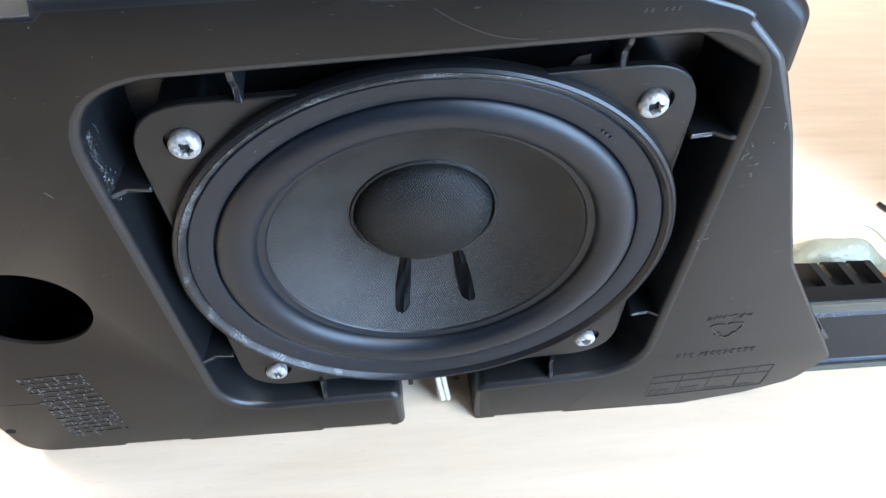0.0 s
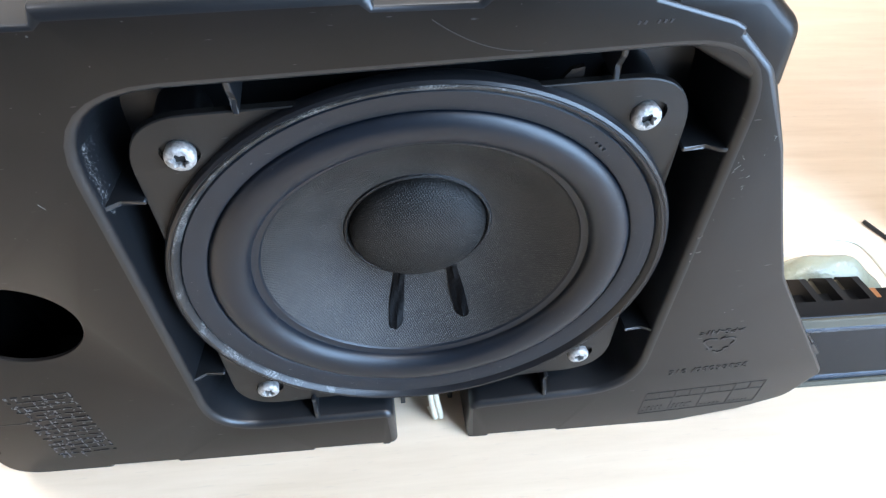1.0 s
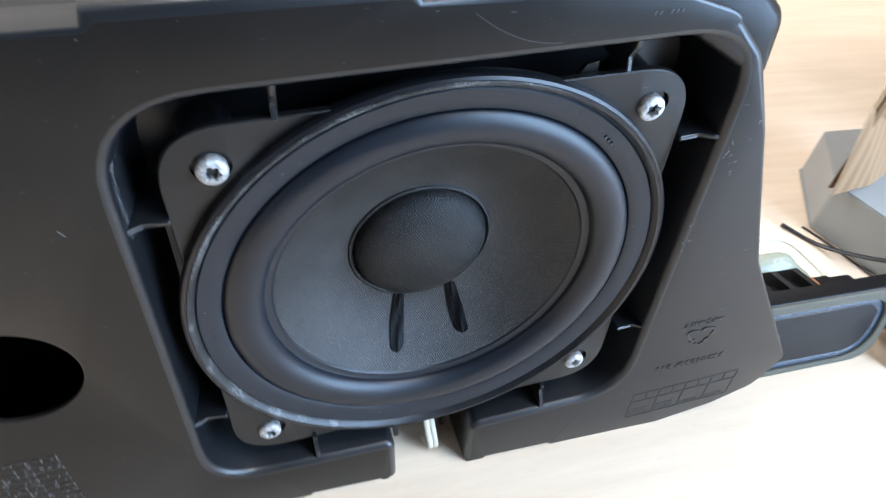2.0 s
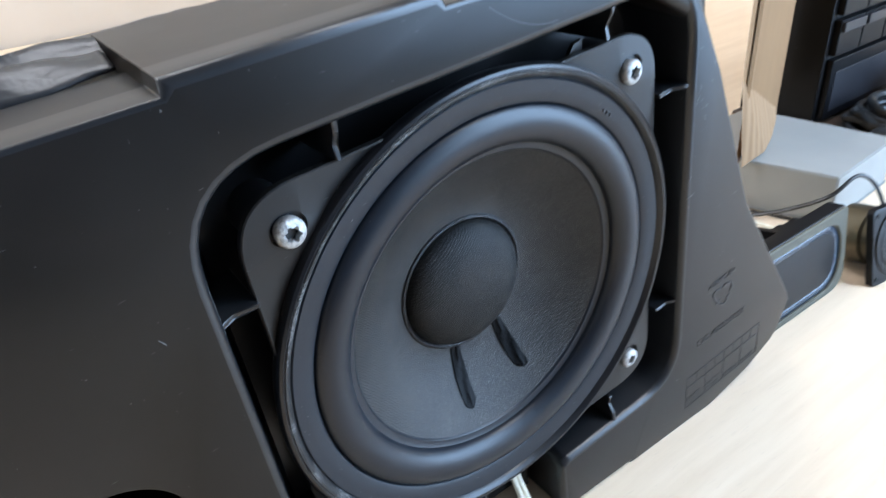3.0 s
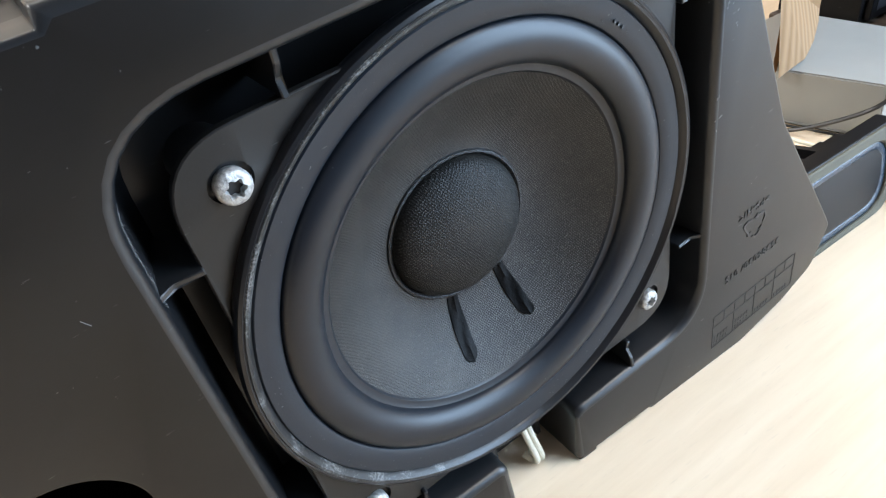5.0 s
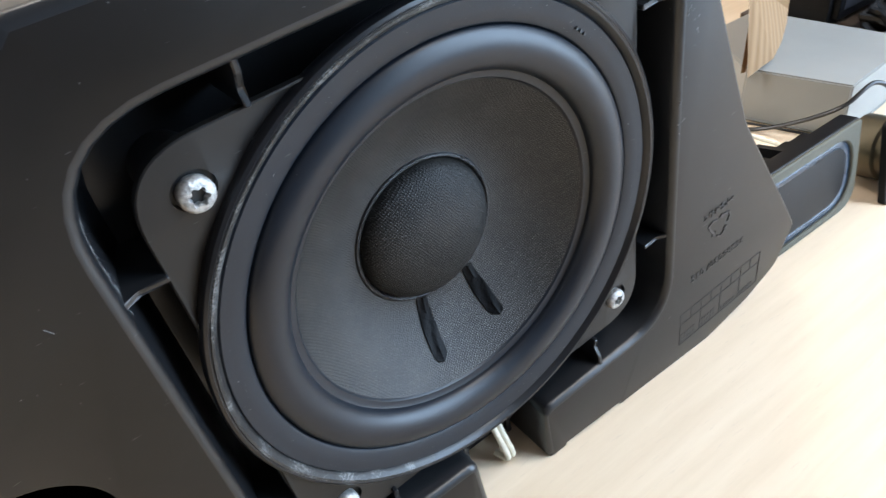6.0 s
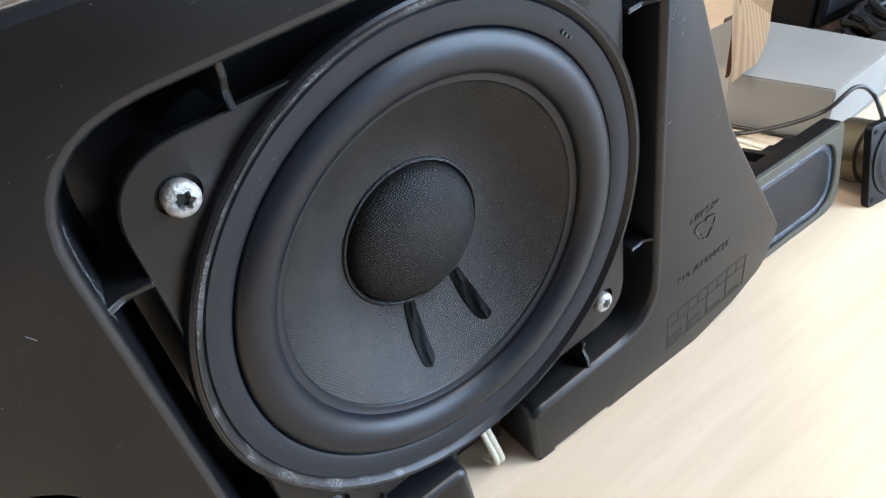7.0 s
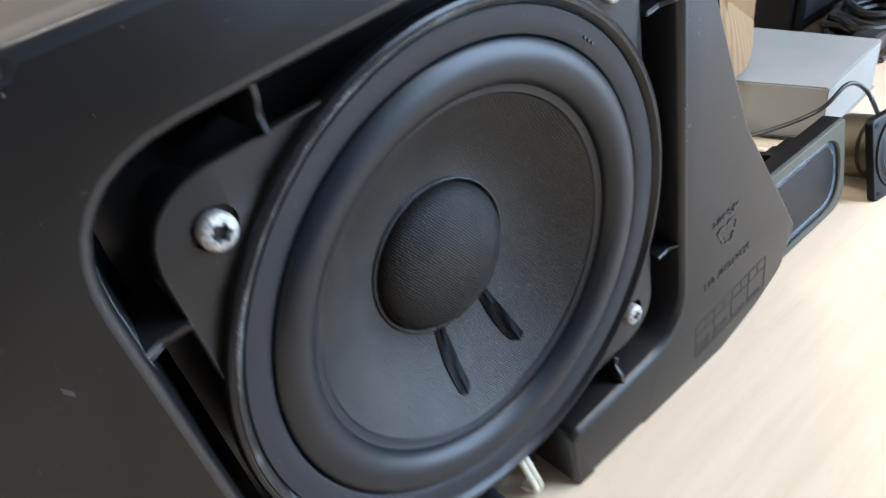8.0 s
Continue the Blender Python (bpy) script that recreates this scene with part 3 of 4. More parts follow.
    for p, q in zip(arc, arc[1:]):
        bar(bm, *p, *q, 0.00022, 0.00004)
    part("faint_arc", bm, INK, base, smooth=0)
    # scratches and nicks
    rng = random.Random(8)
    for kx, kz, n, spread in ((0.0795, 0.0330, 9, 0.005), (0.0780, 0.0120, 6, 0.008), (0.0850, 0.0440, 3, 0.003), (-0.0830, 0.0440, 1, 0.0004), (0.0960, -0.0300, 2, 0.004)):
        for c in range(n):
            x, z = kx + rng.uniform(-0.5, 0.5) * spread, kz + rng.uniform(-1.6, 1.6) * spread
            bm = bmesh.new()
            ln = rng.uniform(0.0006, 0.0020)
            bar(bm, x, z, x + ln * rng.uniform(-0.6, 0.9), z + ln * rng.uniform(0.2, 1.0), rng.uniform(0.00006, 0.00016), 0.00005)
            part("scratch", bm, SCUFF, base, smooth=0)


markings(box)

# ---------------------------------------------------------------- the woofer


def cone_y(r):
    u = min(max((r - 0.0212) / 0.0238, 0), 1)
    return 0.0042 + 0.0134 * (1 - u ** 1.7)


def woofer():
    base = thing("woofer", BASE, "round black woofer with square flange screwed into the enclosure recess", "speaker driver")
    h, rc, fy = 0.0632, 0.0155, -0.0009
    # flange plate with a round opening
    bm = bmesh.new()
    o = [(h, -h, rc), (h, h, rc), (-h, h, rc), (-h, -h, rc)]
    outer = loft(bm, [[(p.x, y + fy, p.y) for p in rounded(o, ins, 10)] for ins, y in ((0.0003, 0.0), (0.0, 0.0003), (0.0, 0.0020))])
    hole = loft(bm, [[(0.0610 * math.cos(2 * math.pi * k / 96), y, 0.0610 * math.sin(2 * math.pi * k / 96)) for k in range(96)] for y in (0.0013, 0.0028)])
    # slotted screw holes
    slots = []
    for sx in (-1, 1):
        for sz in (-1, 1):
            cx, cz = sx * 0.0525 + 0.0006, sz * 0.0525 + 0.0005
            slots.append(loft(bm, [[(cx + 0.0044 * math.cos(2 * math.pi * k / 28), y + fy, cz + 0.0040 * math.sin(2 * math.pi * k / 28)) for k in range(28)] for y in (0.0, 0.0020)]))
    fill_loops(bm, [outer[0], hole[0]] + [q[0] for q in slots])
    fill_loops(bm, [outer[-1], hole[-1]] + [q[-1] for q in slots])
    part("flange", bm, FLANGE, base, smooth=35)
    # standoffs behind the flange at the corners
    for sx in (-1, 1):
        for sz in (-1, 1):
            b = lathe([(0.0, 0.0004), (0.0064, 0.0004), (0.0064, 0.0160), (0.0, 0.0160)], 20)
            bmesh.ops.translate(b, verts=b.verts[:], vec=(sx * 0.0525, 0, sz * 0.0525))
            part("standoff", b, SHELL, base)
    # rolled rim, glue bead, rubber edge, roll surround
    part("rim", lathe([(0.0560, 0.0030), (0.0672, 0.0030), (0.0680, 0.0018), (0.0685, 0.0002), (0.0685, -0.0012), (0.0681, -0.0021), (0.0674, -0.0025), (0.0666, -0.0022), (0.0660, -0.0014), (0.0657, -0.0002)], 144), GASKET, base, "gloss black rolled rim")
    bm = lathe([(0.0671, -0.0023), (0.0668, -0.0027), (0.0662, -0.0026), (0.0655, -0.0019), (0.0651, -0.0013), (0.0648, -0.0006)], 192)
    for v in bm.verts:
        a = math.atan2(v.co.z, v.co.x)
        k = 0.00014 * noise.noise(Vector((math.cos(a) * 22, math.sin(a) * 22, v.co.y * 900)))
        v.co.y += k
        v.co.x *= 1 + k * 6
        v.co.z *= 1 + k * 6
    for f in bm.faces:
        c = f.calc_center_median()
        a = math.degrees(math.atan2(c.z, c.x)) % 360
        if not 68 < a < 248:
            f.material_index = 1
    bead = part("glue_bead", bm, GLUE, base, "scuffed grey glue bead")
    bead.data.materials.append(GASKET)
    part("surround_edge", lathe([(0.0649, 0.0006), (0.0648, -0.0008), (0.0644, -0.0012), (0.0620, -0.0008), (0.0592, -0.0003), (0.0585, 0.0001), (0.0580, 0.0010)], 144), RUBBER_EDGE, base)
    roll = []
    for k in range(21):
        a = math.pi * k / 20
        roll.append((0.0527 + 0.0053 * math.cos(a), 0.0008 + 0.0022 * k / 20 - 0.0034 * math.sin(a)))
    roll += [(0.0466, 0.0034), (0.0455, 0.0036), (0.0450, 0.0042), (0.0447, 0.0052)]
    part("surround", lathe([(0.0582, 0.0014)] + roll, 144), RUBBER, base, "soft black rubber half-roll surround")
    # cone with a slight curve, dished down to the dust cap
    prof = []
    for k in range(13):
        u = k / 12
        r = 0.0450 + (0.0208 - 0.0450) * u
        prof.append((r, cone_y(r)))
    part("cone", lathe(prof, 128), CONE, base, "felted black paper cone")
    part("cone_joint", lathe([(0.0222, 0.0176), (0.0218, 0.0170), (0.0212, 0.0169), (0.0207, 0.0173), (0.0203, 0.0182)], 96), SEAM, base, "smooth black glue seam")
    cap = [(0.0206, 0.0186), (0.0204, 0.0176)]
    for k in range(1, 15):
        a = math.pi / 2 * k / 14
        cap.append((0.0202 * math.cos(a), 0.0174 - 0.0078 * math.sin(a)))
    cap[-1] = (0.0, cap[-1][1])
    part("dust_cap", lathe(cap, 96), CAP, base, "woven black cloth dust cap")
    # two sealed lead strips down the cone
    for xa, xb, ra, rb in ((-0.0066, -0.0094, 0.0218, 0.0402), (0.0100, 0.0130, 0.0224, 0.0392)):
        bm = bmesh.new()
        n = 30
        rows = []
        for k in range(n + 1):
            u = k / n
            r = ra + (rb - ra) * u
            x = xa + (xb - xa) * u
            z = -math.sqrt(max(r * r - x * x, 0))
            w = 0.0025 * (0.72 + 0.28 * min(u * 2, 1)) * (1.0 if u < 0.88 else math.sqrt(max(1 - ((u - 0.88) / 0.12) ** 2, 0.02)))
            row = []
            for q, lift in ((-1.0, -0.0006), (-0.95, 0.0004), (-0.6, 0.0005), (-0.2, 0.0004), (0.1, 0.0006), (0.35, 0.0005), (0.7, 0.0005), (0.95, 0.0004), (1.0, -0.0006)):
                xx = x + q * w
                row.append((xx, cone_y(math.hypot(xx, z)) - lift * (1 + 0.3 * math.sin(9 * u + 4 * q)), z))
            rows.append(row)
        loft(bm, rows, closed=False)
        part("lead_strip", bm, TAR, base, "shiny black sealed lead")
    # the round parts sit a little off the screw pattern's middle
    for ob in base.children:
        if ob.name.split(".")[0] in ("rim", "glue_bead", "surround_edge", "surround", "cone", "cone_joint", "dust_cap", "lead_strip"):
            ob.data.transform(Matrix.Translation((0.0007, 0, 0)))
    # lint and dust specks on rubber and cone
    rng = random.Random(21)
    bm = bmesh.new()
    for k in range(380):
        a = rng.uniform(0, 2 * math.pi)
        if k < 150:
            r = rng.uniform(0.0600, 0.0640)
            y = -0.0008 - 0.0004 * (r - 0.060) / 0.004
        else:
            r = rng.uniform(0.0225, 0.0445)
            y = cone_y(r)
        q = rng.uniform(0.00005, 0.00014)
        d = Vector((rng.uniform(-1, 1), 0, rng.uniform(-1, 1))) * q * (3 if k % 3 == 0 else 1)
        c = Vector((r * math.cos(a), y - 0.00005, r * math.sin(a)))
        vs = [bm.verts.new(c + o) for o in (d, -d, Vector((q, 0, -q)), Vector((0, -q, 0)))]
        for t3 in ((0, 1, 2), (0, 1, 3), (0, 2, 3), (1, 2, 3)):
            bm.faces.new([vs[i] for i in t3])
    tagged(part("lint", bm, SCUFF, base, "pale lint and dust specks", smooth=0), kind="stuff")
    # three pin holes marked on the rubber edge
    for k in range(3):
        a = math.radians(45.2 - 1.5 * (k - 1))
        b = lathe([(0.0, -0.0010), (0.0004, -0.0011), (0.0005, -0.0004)], 10)
        bmesh.ops.translate(b, verts=b.verts[:], vec=(0.0617 * math.cos(a), 0, 0.0617 * math.sin(a)))
        part("index_dot", b, INK, base)
    return base


woofer()


def screw(x, z, turn):
    """Pan-head screw with a six-lobed socket, on a pressed washer."""
    ob = thing("screw", BASE @ pose(x, -0.0011, z, 0, turn, 0), "zinc plated pan-head screw with six-lobed socket", "screw", "screws holding the woofer")
    seg = 48

    def lobe(k, r):
        return r * (1 + 0.16 * math.cos(6 * 2 * math.pi * k / seg))

    bm = bmesh.new()
    prof = [(0.0033, 0.0018), (0.0035, -0.0002), (0.0035, -0.0007), (0.0033, -0.0012), (0.0030, -0.0015), (0.0025, -0.0017)]
    rings = [[(r * math.cos(2 * math.pi * k / seg), y, r * math.sin(2 * math.pi * k / seg)) for k in range(seg)] for r, y in prof]
    rings.append([(lobe(k, 0.00180) * math.cos(2 * math.pi * k / seg), -0.0018, lobe(k, 0.00180) * math.sin(2 * math.pi * k / seg)) for k in range(seg)])
    rings.append([(lobe(k, 0.00170) * math.cos(2 * math.pi * k / seg), -0.0016, lobe(k, 0.00170) * math.sin(2 * math.pi * k / seg)) for k in range(seg)])
    rings.append([(lobe(k, 0.00155) * math.cos(2 * math.pi * k / seg), -0.0002, lobe(k, 0.00155) * math.sin(2 * math.pi * k / seg)) for k in range(seg)])
    vs = loft(bm, rings)
    bm.faces.new(vs[0])
    part("head", bm, ZINC, ob, smooth=40)
    bm = bmesh.new()
    bm.faces.new([bm.verts.new((lobe(k, 0.00155) * math.cos(2 * math.pi * k / seg), -0.00025, lobe(k, 0.00155) * math.sin(2 * math.pi * k / seg))) for k in range(seg)])
    part("socket", bm, SOCKET, ob, "dark six-lobed socket", smooth=0)
    return ob


first = screw(-0.0519, 0.0524, 12)
for sx, sz, tn in ((0.0525, 0.0525, 40), (-0.0525, -0.0525, 5), (0.0525, -0.0525, 27)):
    copy_thing(first, BASE @ pose(sx, -0.0011, sz, 0, tn, 0))


def lead_wire():
    """Flat twin wire that hangs out of the cable notch and turns back under the driver."""
    ob = thing("twin_wire", BASE, "cream twin speaker wire looped out of the notch", "wire")
    for d in (0.0, 0.0021):
        pts = [(0.0010 + d, 0.0092, -0.0600), (0.0012 + d, 0.0090, -0.0700), (0.0018 + d, 0.0055, -0.0830), (0.0030 + d, 0.0036, -0.0930), (0.0034 + d, 0.0036, -0.0975), (0.0028 + d, 0.0054, -0.0984), (0.0016 + d, 0.0085, -0.0972)]
        part("strand", tube(pts, 0.0011, 10), WHITE_WIRE, ob)
    return ob


lead_wire()

# ---------------------------------------------------------------- things beside the enclosure


def oval_speaker():
    """Slim rectangular speaker with an oblong membrane, set on its long edge and tipped back."""
    ob = thing("oval_speaker", pose(0.1805, 0.0045, TABLE, -8.5, 0, 0), "slim oblong speaker with worn foam gasket standing on edge", "speaker driver")
    w, hgt = 0.0530, 0.0445
    o = [(w, 0.0, 0.0140), (w, hgt, 0.003), (-w, hgt, 0.003), (-w, 0.0, 0.0075)]
    part("frame", prism(o, 0.0014, 0.0095, 0.0008), BASKET, ob)
    # foam gasket with oblong opening
    bm = bmesh.new()
    outer = loft(bm, [[(p.x, y, p.y) for p in rounded(o, ins, 8)] for ins, y in ((0.0012, 0.0), (0.0006, 0.0004), (0.0006, 0.0015))])
    inn = [(w - 0.0050, 0.0030, 0.0175), (w - 0.0050, hgt - 0.0050, 0.0160), (-w + 0.0055, hgt - 0.0050, 0.0160), (-w + 0.0055, 0.0030, 0.0175)]
    inner = loft(bm, [[(p.x, y, p.y) for p in rounded(inn, ins, 10)] for ins, y in ((0, 0.0), (0.0006, 0.0006), (0.0006, 0.0016))])
    fill_loops(bm, [outer[0], inner[0]])
    part("gasket", bm, FOAM, ob, "worn grey-green foam gasket")
    # membrane: raised roll round a sunken flat middle
    bm = bmesh.new()
    rows = [(0.0004, 0.0016), (0.0018, 0.0011), (0.0034, 0.0010), (0.0050, 0.0017), (0.0068, 0.0030), (0.0095, 0.0040), (0.0125, 0.0043)]
    vs = loft(bm, [[(p.x, y, p.y) for p in rounded(inn, ins, 10)] for ins, y in rows])
    fill_loops(bm, [vs[-1]])
    part("membrane", bm, MEMB, ob, "glossy smoky membrane")
    # basket behind, with ribs and terminals
    part("basket", prism([(w - 0.010, 0.006, 0.008), (w - 0.010, hgt - 0.006, 0.008), (-w + 0.010, hgt - 0.006, 0.008), (-w + 0.010, 0.006, 0.008)], 0.0095, 0.0190, 0.001), BASKET, ob)
    for x in (-0.0280, -0.0150, -0.0030, 0.0090):
        bm = bmesh.new()
        pr = [(0.0095, hgt - 0.001), (0.0240, hgt - 0.002), (0.0310, hgt - 0.009), (0.0310, hgt - 0.016), (0.0095, hgt - 0.020)]
        vs = loft(bm, [[(x + s, p, q) for p, q in pr] for s in (-0.0016, 0.0016)])
        bm.faces.new(vs[0])
        bm.faces.new(vs[1])
        part("basket_rib", bm, BASKET, ob, smooth=0)
    part("magnet", prism([(0.016, 0.010, 0.004), (0.016, 0.036, 0.004), (-0.016, 0.036, 0.004), (-0.016, 0.010, 0.004)], 0.0185, 0.0290, 0.001), MAGNET, ob)
    part("terminal", box_bm((0.0100, 0.0150, hgt - 0.0070), (0.0180, 0.0205, hgt - 0.0055), 0.0003), COPPER, ob, "copper solder terminal", smooth=0)
    part("terminal_board", box_bm((0.0010, 0.0090, hgt - 0.0088), (0.0280, 0.0215, hgt - 0.0068), 0.0003), BASKET, ob, smooth=0)
    return ob


oval_speaker()


def tweeter():
    """Small square full-range driver with a cylindrical magnet can, standing on its edge."""
    ob = thing("tweeter", pose(0.2575, -0.0093, TABLE, -13, 0, -8.7), "small square black tweeter with brass-coloured magnet can standing on its edge", "speaker driver")
    w, hgt = 0.0180, 0.0412
    o = [(w, 0.0, 0.003), (w, hgt, 0.003), (-w, hgt, 0.003), (-w, 0.0, 0.003)]
    part("plate", prism(o, 0.0, 0.0035, 0.0006), BASKET, ob)
    c = hgt / 2

    def ring(name, prof, material, label="", sx=0.88):
        b = lathe(prof, 48)
        for v in b.verts:
            v.co.x *= sx
            v.co.z += c
        return part(name, b, material, ob, label)

    ring("ring", [(0.0185, 0.0002), (0.0180, -0.0008), (0.0160, -0.0009), (0.0150, 0.0)], BASKET)
    ring("cone", [(0.0152, -0.0003), (0.0125, -0.0008), (0.0105, 0.0002), (0.0065, 0.0030)], BASKET)
    ring("dome", [(0.0068, 0.0030), (0.0062, 0.0012), (0.0045, -0.0004), (0.0022, -0.0012), (0.0, -0.0014)], GASKET, "shiny grey dome")
    ring("can", [(0.0, 0.0250), (0.0150, 0.0250), (0.0156, 0.0243), (0.0156, 0.0110), (0.0140, 0.0100), (0.0140, 0.0034)], MAGNET, "brass-coloured magnet can", 0.95)
    for sx in (-1, 1):
        for z in (0.0035, hgt - 0.0035):
            b = lathe([(0.0, -0.0002), (0.0011, -0.0003), (0.0013, 0.0003)], 14)
            bmesh.ops.translate(b, verts=b.verts[:], vec=(sx * (w - 0.0032), 0, z))
            part("mounting_hole", b, TAR, ob)
    return ob


tweeter()


def sheet(corners, away, thick=0.0028):
    """A board from front corners, thickened along away."""
    bm = bmesh.new()
    a = [bm.verts.new(c) for c in corners]
    b = [bm.verts.new(Vector(c) + Vector(away).normalized() * thick) for c in corners]
    bm.faces.new(a)
    bm.faces.new(b)
    for i in range(len(a)):
        k = (i + 1) % len(a)
        bm.faces.new((a[i], a[k], b[k], b[i]))
    bmesh.ops.triangulate(bm, faces=bm.faces[:])
    return bm


def grey_box():
    ob = thing("grey_case", pose(0.2837, 0.0403, TABLE), "pale grey painted metal equipment case lying flat on the table", "case")

    def plan(inset, z):
        c = [Vector((0, 0, z)), Vector((0.0770, 0.0055, z)), Vector((0.0620, 0.1000, z)), Vector((0.0150, 0.1000, z)), Vector((-0.0155, 0.0520, z))]
        mid = sum(c, Vector()) / 5
        return [p + (mid - p).normalized() * inset for p in c]

    bm = sheet(plan(0, 0.0012), (0, 0, 1), 0.0302)
    bmesh.ops.bevel(bm, geom=[e for e in bm.edges if e.calc_face_angle(0) > 0.5], offset=0.0008, segments=2, affect="EDGES")
    part("body", bm, GREY, ob, smooth=0)
    part("base_seam", sheet(plan(0.0010, 0.0), (0, 0, 1), 0.0014), DRAWER_BODY, ob, smooth=0)
    return ob


grey_box()


def carton():
    """Open kraft carton behind the case, its torn lower flap bent forward over the case."""
    top = 0.0297
    ob = thing("cardboard_carton", pose(0.2560, 0.0860, top), "brown corrugated cardboard carton standing on the grey case", "carton")
    right, back = Vector((0.0810, 0.0270, 0)), Vector((0.0600, 0.0350, 0))
    lift = Vector((0, 0, 0.2500))
    left_crease, right_crease = Vector((-0.0040, 0.0030, 0.0520)), right + Vector((0.0, 0.0, 0.0080))
    part("side_front", sheet([left_crease, right_crease, right + lift, lift + Vector((-0.008, 0.004, 0))], back), KRAFT, ob, smooth=0)
    part("flap", sheet([(0.0, -0.0020, 0.0), (0.0150, -0.0008, 0.0012), (0.0300, 0.0020, 0.0), (0.0520, 0.0110, 0.0008), right + Vector((0, -0.001, 0)), right_crease, left_crease], back), CARD, ob, "bent torn corrugated flap", smooth=0)
    part("side_right", sheet([right + Vector((0, 0.003, 0)), right + back, right + back + lift, right + lift + Vector((0, 0.003, 0))], (-1, 0.3, 0)), KRAFT, ob, smooth=0)
    part("side_left", sheet([Vector((0.003, 0.004, 0)), back, back + lift, lift + Vector((0.003, 0.004, 0))], (1, -0.3, 0)), KRAFT, ob, smooth=0)
    part("side_back", sheet([back, right + back, right + back + lift, back + lift], (0.3, 1, 0)), KRAFT, ob, smooth=0)
    return ob


carton()


PAD = TABLE + 0.0040
tagged(part("base_board", box_bm((0.4000, 0.0560, TABLE), (0.9000, 0.1840, PAD), 0.0008), DARKWOOD, smooth=0), "dark brown wooden board lying flat under the drawer cabinet", "board")


def drawer_unit():
    ob = thing("small_parts_cabinet", pose(0.4100, 0.1200, PAD), "black small-parts cabinet with rows of smoky plastic drawers", "drawer cabinet")
    W, D, H = 0.1420, 0.0640, 0.2600
    part("body", box_bm((0, 0.0040, 0), (W, D, H), 0.001), DRAWER_BODY, ob, smooth=0)
    z = 0.0040
    for row in range(8):
        hgt = 0.0480 if row == 0 else 0.0285
        cols = 1 if row == 0 else 4
        for c in range(cols):
            x0, x1 = 0.004 + (W - 0.008) * c / cols, 0.004 + (W - 0.008) * (c + 1) / cols
            d = part("drawer", box_bm((x0 + 0.0008, -0.0010, z), (x1 - 0.0008, 0.0060, z + hgt - 0.0030), 0.0006), SMOKE, ob, smooth=0)
            if row:
                part("lip", box_bm((x0 + 0.0020, -0.0035, z + hgt - 0.0115), (x1 - 0.0020, -0.0008, z + hgt - 0.0042), 0.0006), LABEL, d, smooth=0)
            else:
                part("window_strip", box_bm((x0 + 0.0060, -0.0016, z + 0.0060), (x1 - 0.0060, -0.0008, z + hgt - 0.0120), 0.0003), LABEL, d, smooth=0)
        z += hgt
    return ob


drawer_unit()
tagged(part("upright_post", box_bm((0.5560, 0.1170, PAD), (0.5640, 0.1250, 0.3), 0.0008), PALE, smooth=0), "pale grey upright post beside the drawer cabinet", "post")

tagged(part("brown_board", box_bm((0.5660, 0.1300, PAD), (0.8000, 0.1480, 0.3200), 0.001), DARKWOOD, smooth=0), "dark brown wooden board standing behind the post", "board")

tagged(part("black_cable", tube([(0.2500, 0.0960, -0.0012), (0.2610, 0.0770, -0.0008), (0.2680, 0.0560, 0.0090), (0.2750, 0.0390, 0.0210), (0.2900, 0.0340, 0.0300), (0.3000, 0.0280, 0.0240), (0.2960, 0.0170, 0.0120),
                             (0.2860, 0.0080, 0.0080), (0.3020, -0.0020, 0.0020), (0.3400, 0.0050, 0.0005), (0.3800, 0.0300, 0.0005), (0.4200, 0.0480, 0.0005)], 0.0012, 8), CABLE_AND_SHADOW), "thin black cable bent over the table towards the tweeter", "cable")
# dark tube drawn as the seam and shadow along the grey case's foot
tagged(part("case_foot_shadow", tube([(0.2630, 0.0930, TABLE + 0.0007), (0.2685, 0.0800, TABLE + 0.0007), (0.2750, 0.0600, TABLE + 0.0007), (0.2780, 0.0470, TABLE + 0.0007)], 0.0007, 8), CABLE_AND_SHADOW), "dark line drawn as the shadow and seam at the grey case's foot", "cable")


def cable_coil():
    ob = thing("cable_coil", pose(0.4550, 0.1050 - 0.0230, PAD), "coil of thick black cable with plug lying on the board", "cable")
    for k, (r, z) in enumerate(((0.024, 0.0035), (0.031, 0.0038), (0.028, 0.0098), (0.033, 0.0105), (0.025, 0.0160))):
        pts = [((r + 0.002 * math.sin(3 * a + k)) * math.cos(a), r * math.sin(a) * 0.8, z + 0.0012 * math.sin(2 * a + k)) for a in [2 * math.pi * j / 14 for j in range(15)]]
        part("turn", tube(pts, 0.0034, 8), CABLE_AND_SHADOW, ob)
    rng = random.Random(5)
    for k in range(3):
        pts = [((0.040 + rng.uniform(-0.012, 0.012)) * math.cos(a), (0.026 + rng.uniform(-0.007, 0.007)) * math.sin(a), 0.0034 + 0.004 * k) for a in [2 * math.pi * j / 11 + 0.5 * k for j in range(12)]]
        part("loose_turn", tube(pts, 0.0030, 8), CABLE_AND_SHADOW, ob)
    part("adapter", box_bm((0.030, -0.022, 0.0), (0.078, 0.022, 0.030), 0.004), CABLE_AND_SHADOW, ob, smooth=0)
    part("plug", box_bm((-0.058, -0.022, 0.0), (-0.040, -0.004, 0.013), 0.003), CABLE_AND_SHADOW, ob, smooth=0)
    return ob


cable_coil()


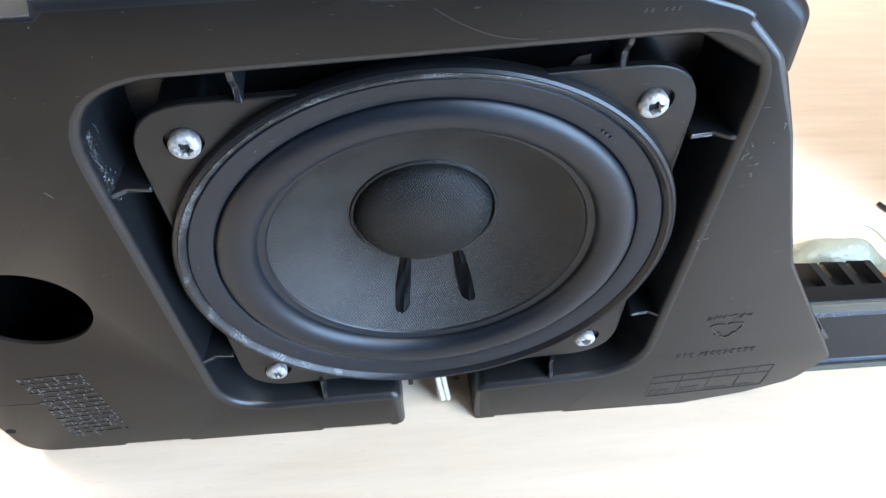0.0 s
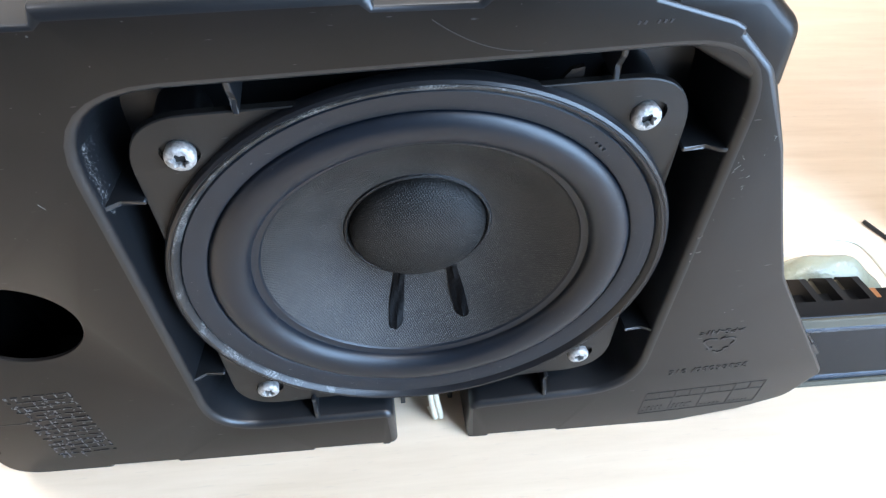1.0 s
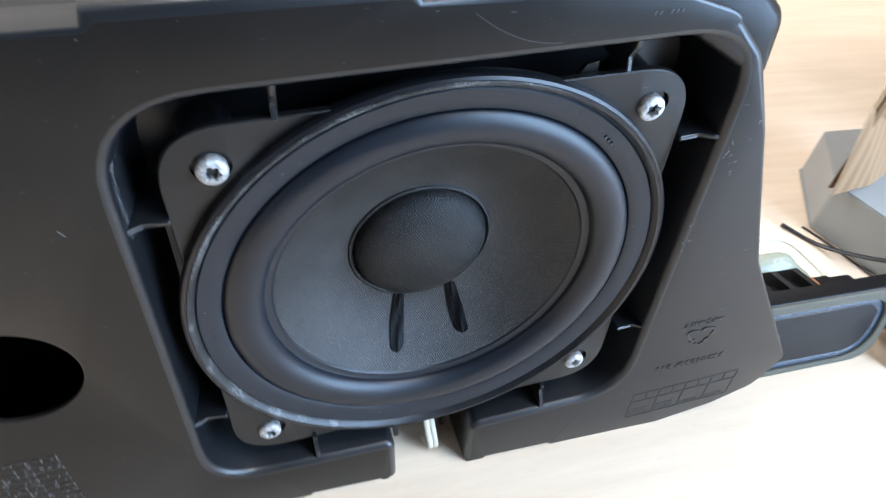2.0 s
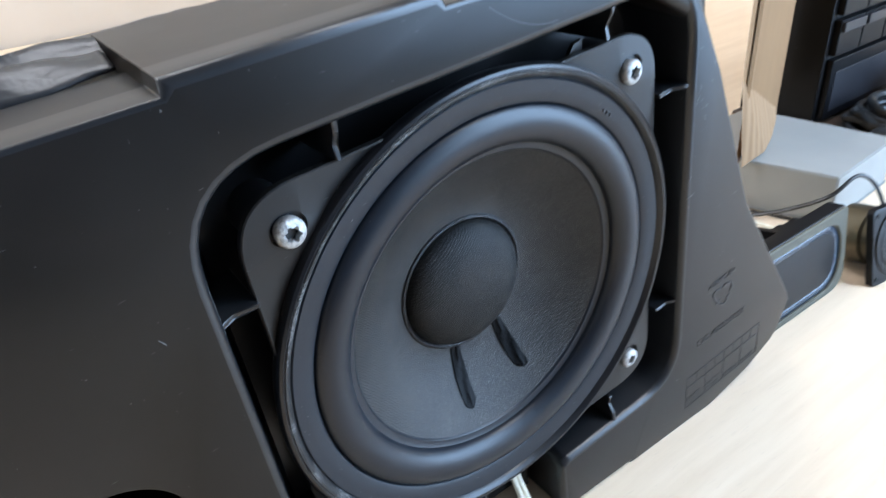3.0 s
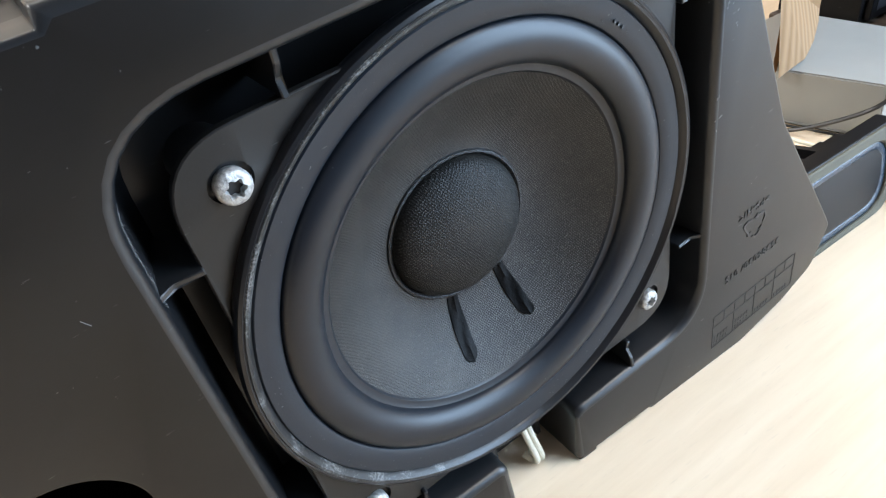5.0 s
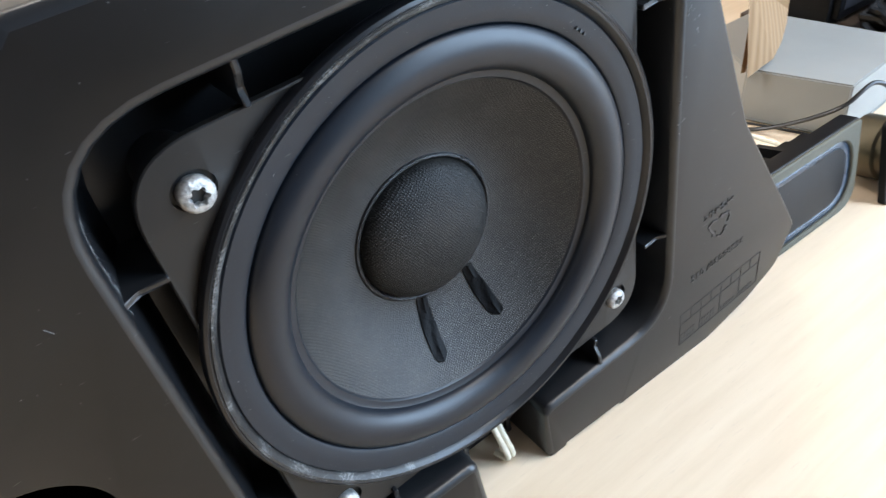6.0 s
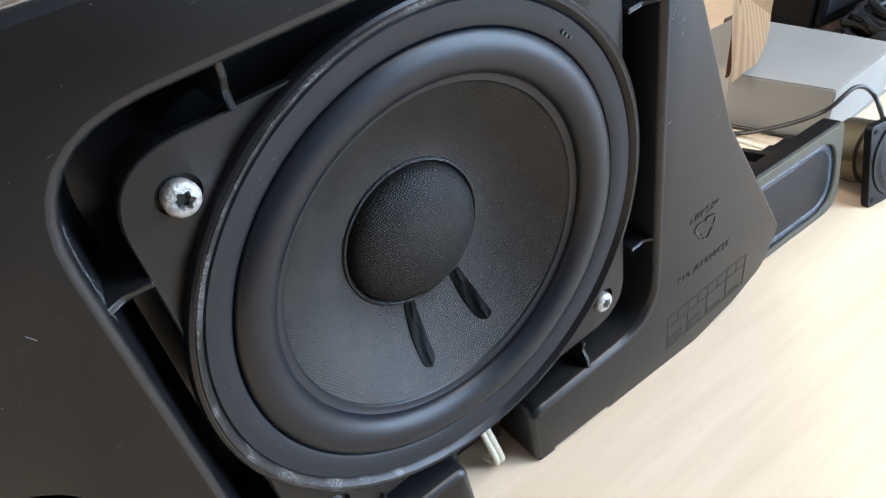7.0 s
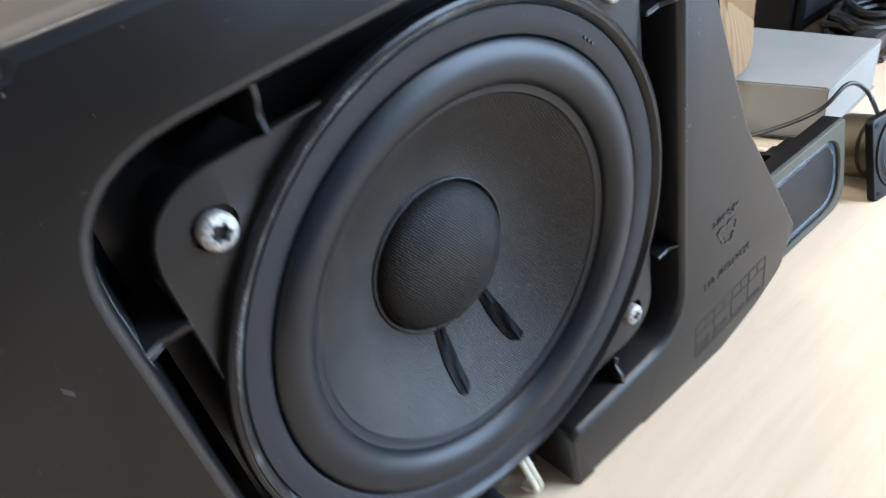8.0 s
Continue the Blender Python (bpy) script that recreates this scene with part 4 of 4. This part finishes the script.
def white_lead():
    pts = [(0.1500, 0.0500, 0.0180), (0.1760, 0.0580, 0.0235), (0.1920, 0.0640, 0.0235), (0.2050, 0.0660, 0.0225), (0.2170, 0.0620, 0.0210), (0.2215, 0.0450, 0.0200), (0.2160, 0.0330, 0.0240), (0.2100, 0.0290, 0.0300)]
    return tagged(part("white_lead", tube(pts, 0.0011, 8), WHITE_WIRE), "white wire curving from the enclosure to the oblong speaker", "wire")


white_lead()


def clear_bag():
    """Low mound of frosted film behind the oblong speaker."""
    bm = bmesh.new()
    rows = []
    for i in range(22):
        u = i / 21
        row = []
        for j in range(14):
            v = j / 13
            x, y = 0.160 + 0.070 * u, 0.034 + 0.036 * v * (0.5 + 0.5 * math.sin(math.pi * min(u * 0.9 + 0.1, 1)))
            k = noise.noise(Vector((x * 90, y * 120, 2.0)))
            row.append((x, y, TABLE + 0.0004 + max(0.0275 * math.sin(math.pi * u) ** 0.6 * math.sin(math.pi * v) + 0.0026 * k * math.sin(math.pi * v), 0)))
        rows.append(row)
    loft(bm, rows, closed=False)
    ob = part("clear_film_bag", bm, BAGMAT, smooth=60)
    md = ob.modifiers.new("thickness", "SOLIDIFY")
    md.thickness = 0.0002
    return tagged(ob, "small frosted plastic bag lying behind the oblong speaker", "plastic bag")


clear_bag()


def film_bag():
    """Crumpled strips of dark film tucked behind the enclosure's top edge."""
    ob = thing("plastic_film", BASE, "crumpled shiny dark plastic film tucked behind the enclosure", "plastic film")
    for k, (x0, ln, y0, wid, rise) in enumerate(((-0.150, 0.125, 0.0300, 0.018, 0.0070), (-0.148, 0.080, 0.0200, 0.016, 0.0085))):
        bm = bmesh.new()
        rows = []
        for i in range(70):
            u = i / 69
            x = x0 + ln * u
            row = []
            for j in range(13):
                v = j / 12
                p = noise.noise(Vector((x * 55, v * 4.0, 1.3 + 7 * k)))
                q = noise.noise(Vector((x * 130, v * 14.0, 5.3 + 3 * k)))
                hgt = rise * (1 - 0.75 * u) * math.sin(math.pi * v)
                row.append((x, y0 + wid * v + 0.0025 * p, 0.0880 + hgt + (0.0034 * p + 0.0013 * q) * (1 - 0.7 * u) * math.sin(math.pi * v)))
            rows.append(row)
        loft(bm, rows, closed=False)
        fold = part("fold", bm, FILM, ob, smooth=50)
        fold.modifiers.new("thickness", "SOLIDIFY").thickness = 0.0003
    return ob


film_bag()


def crumb():
    bm = bmesh.new()
    bmesh.ops.create_icosphere(bm, subdivisions=2, radius=0.0011)
    for v in bm.verts:
        v.co *= 1 + 0.6 * noise.noise(v.co * 900)
        v.co.z *= 0.6
    ob = part("crumb", bm, DEBRIS, smooth=0)
    ob.matrix_world = pose(0.1180, -0.0022, TABLE + 0.0006)
    return tagged(ob, "small brown crumb of debris on the table", "debris")


crumb()
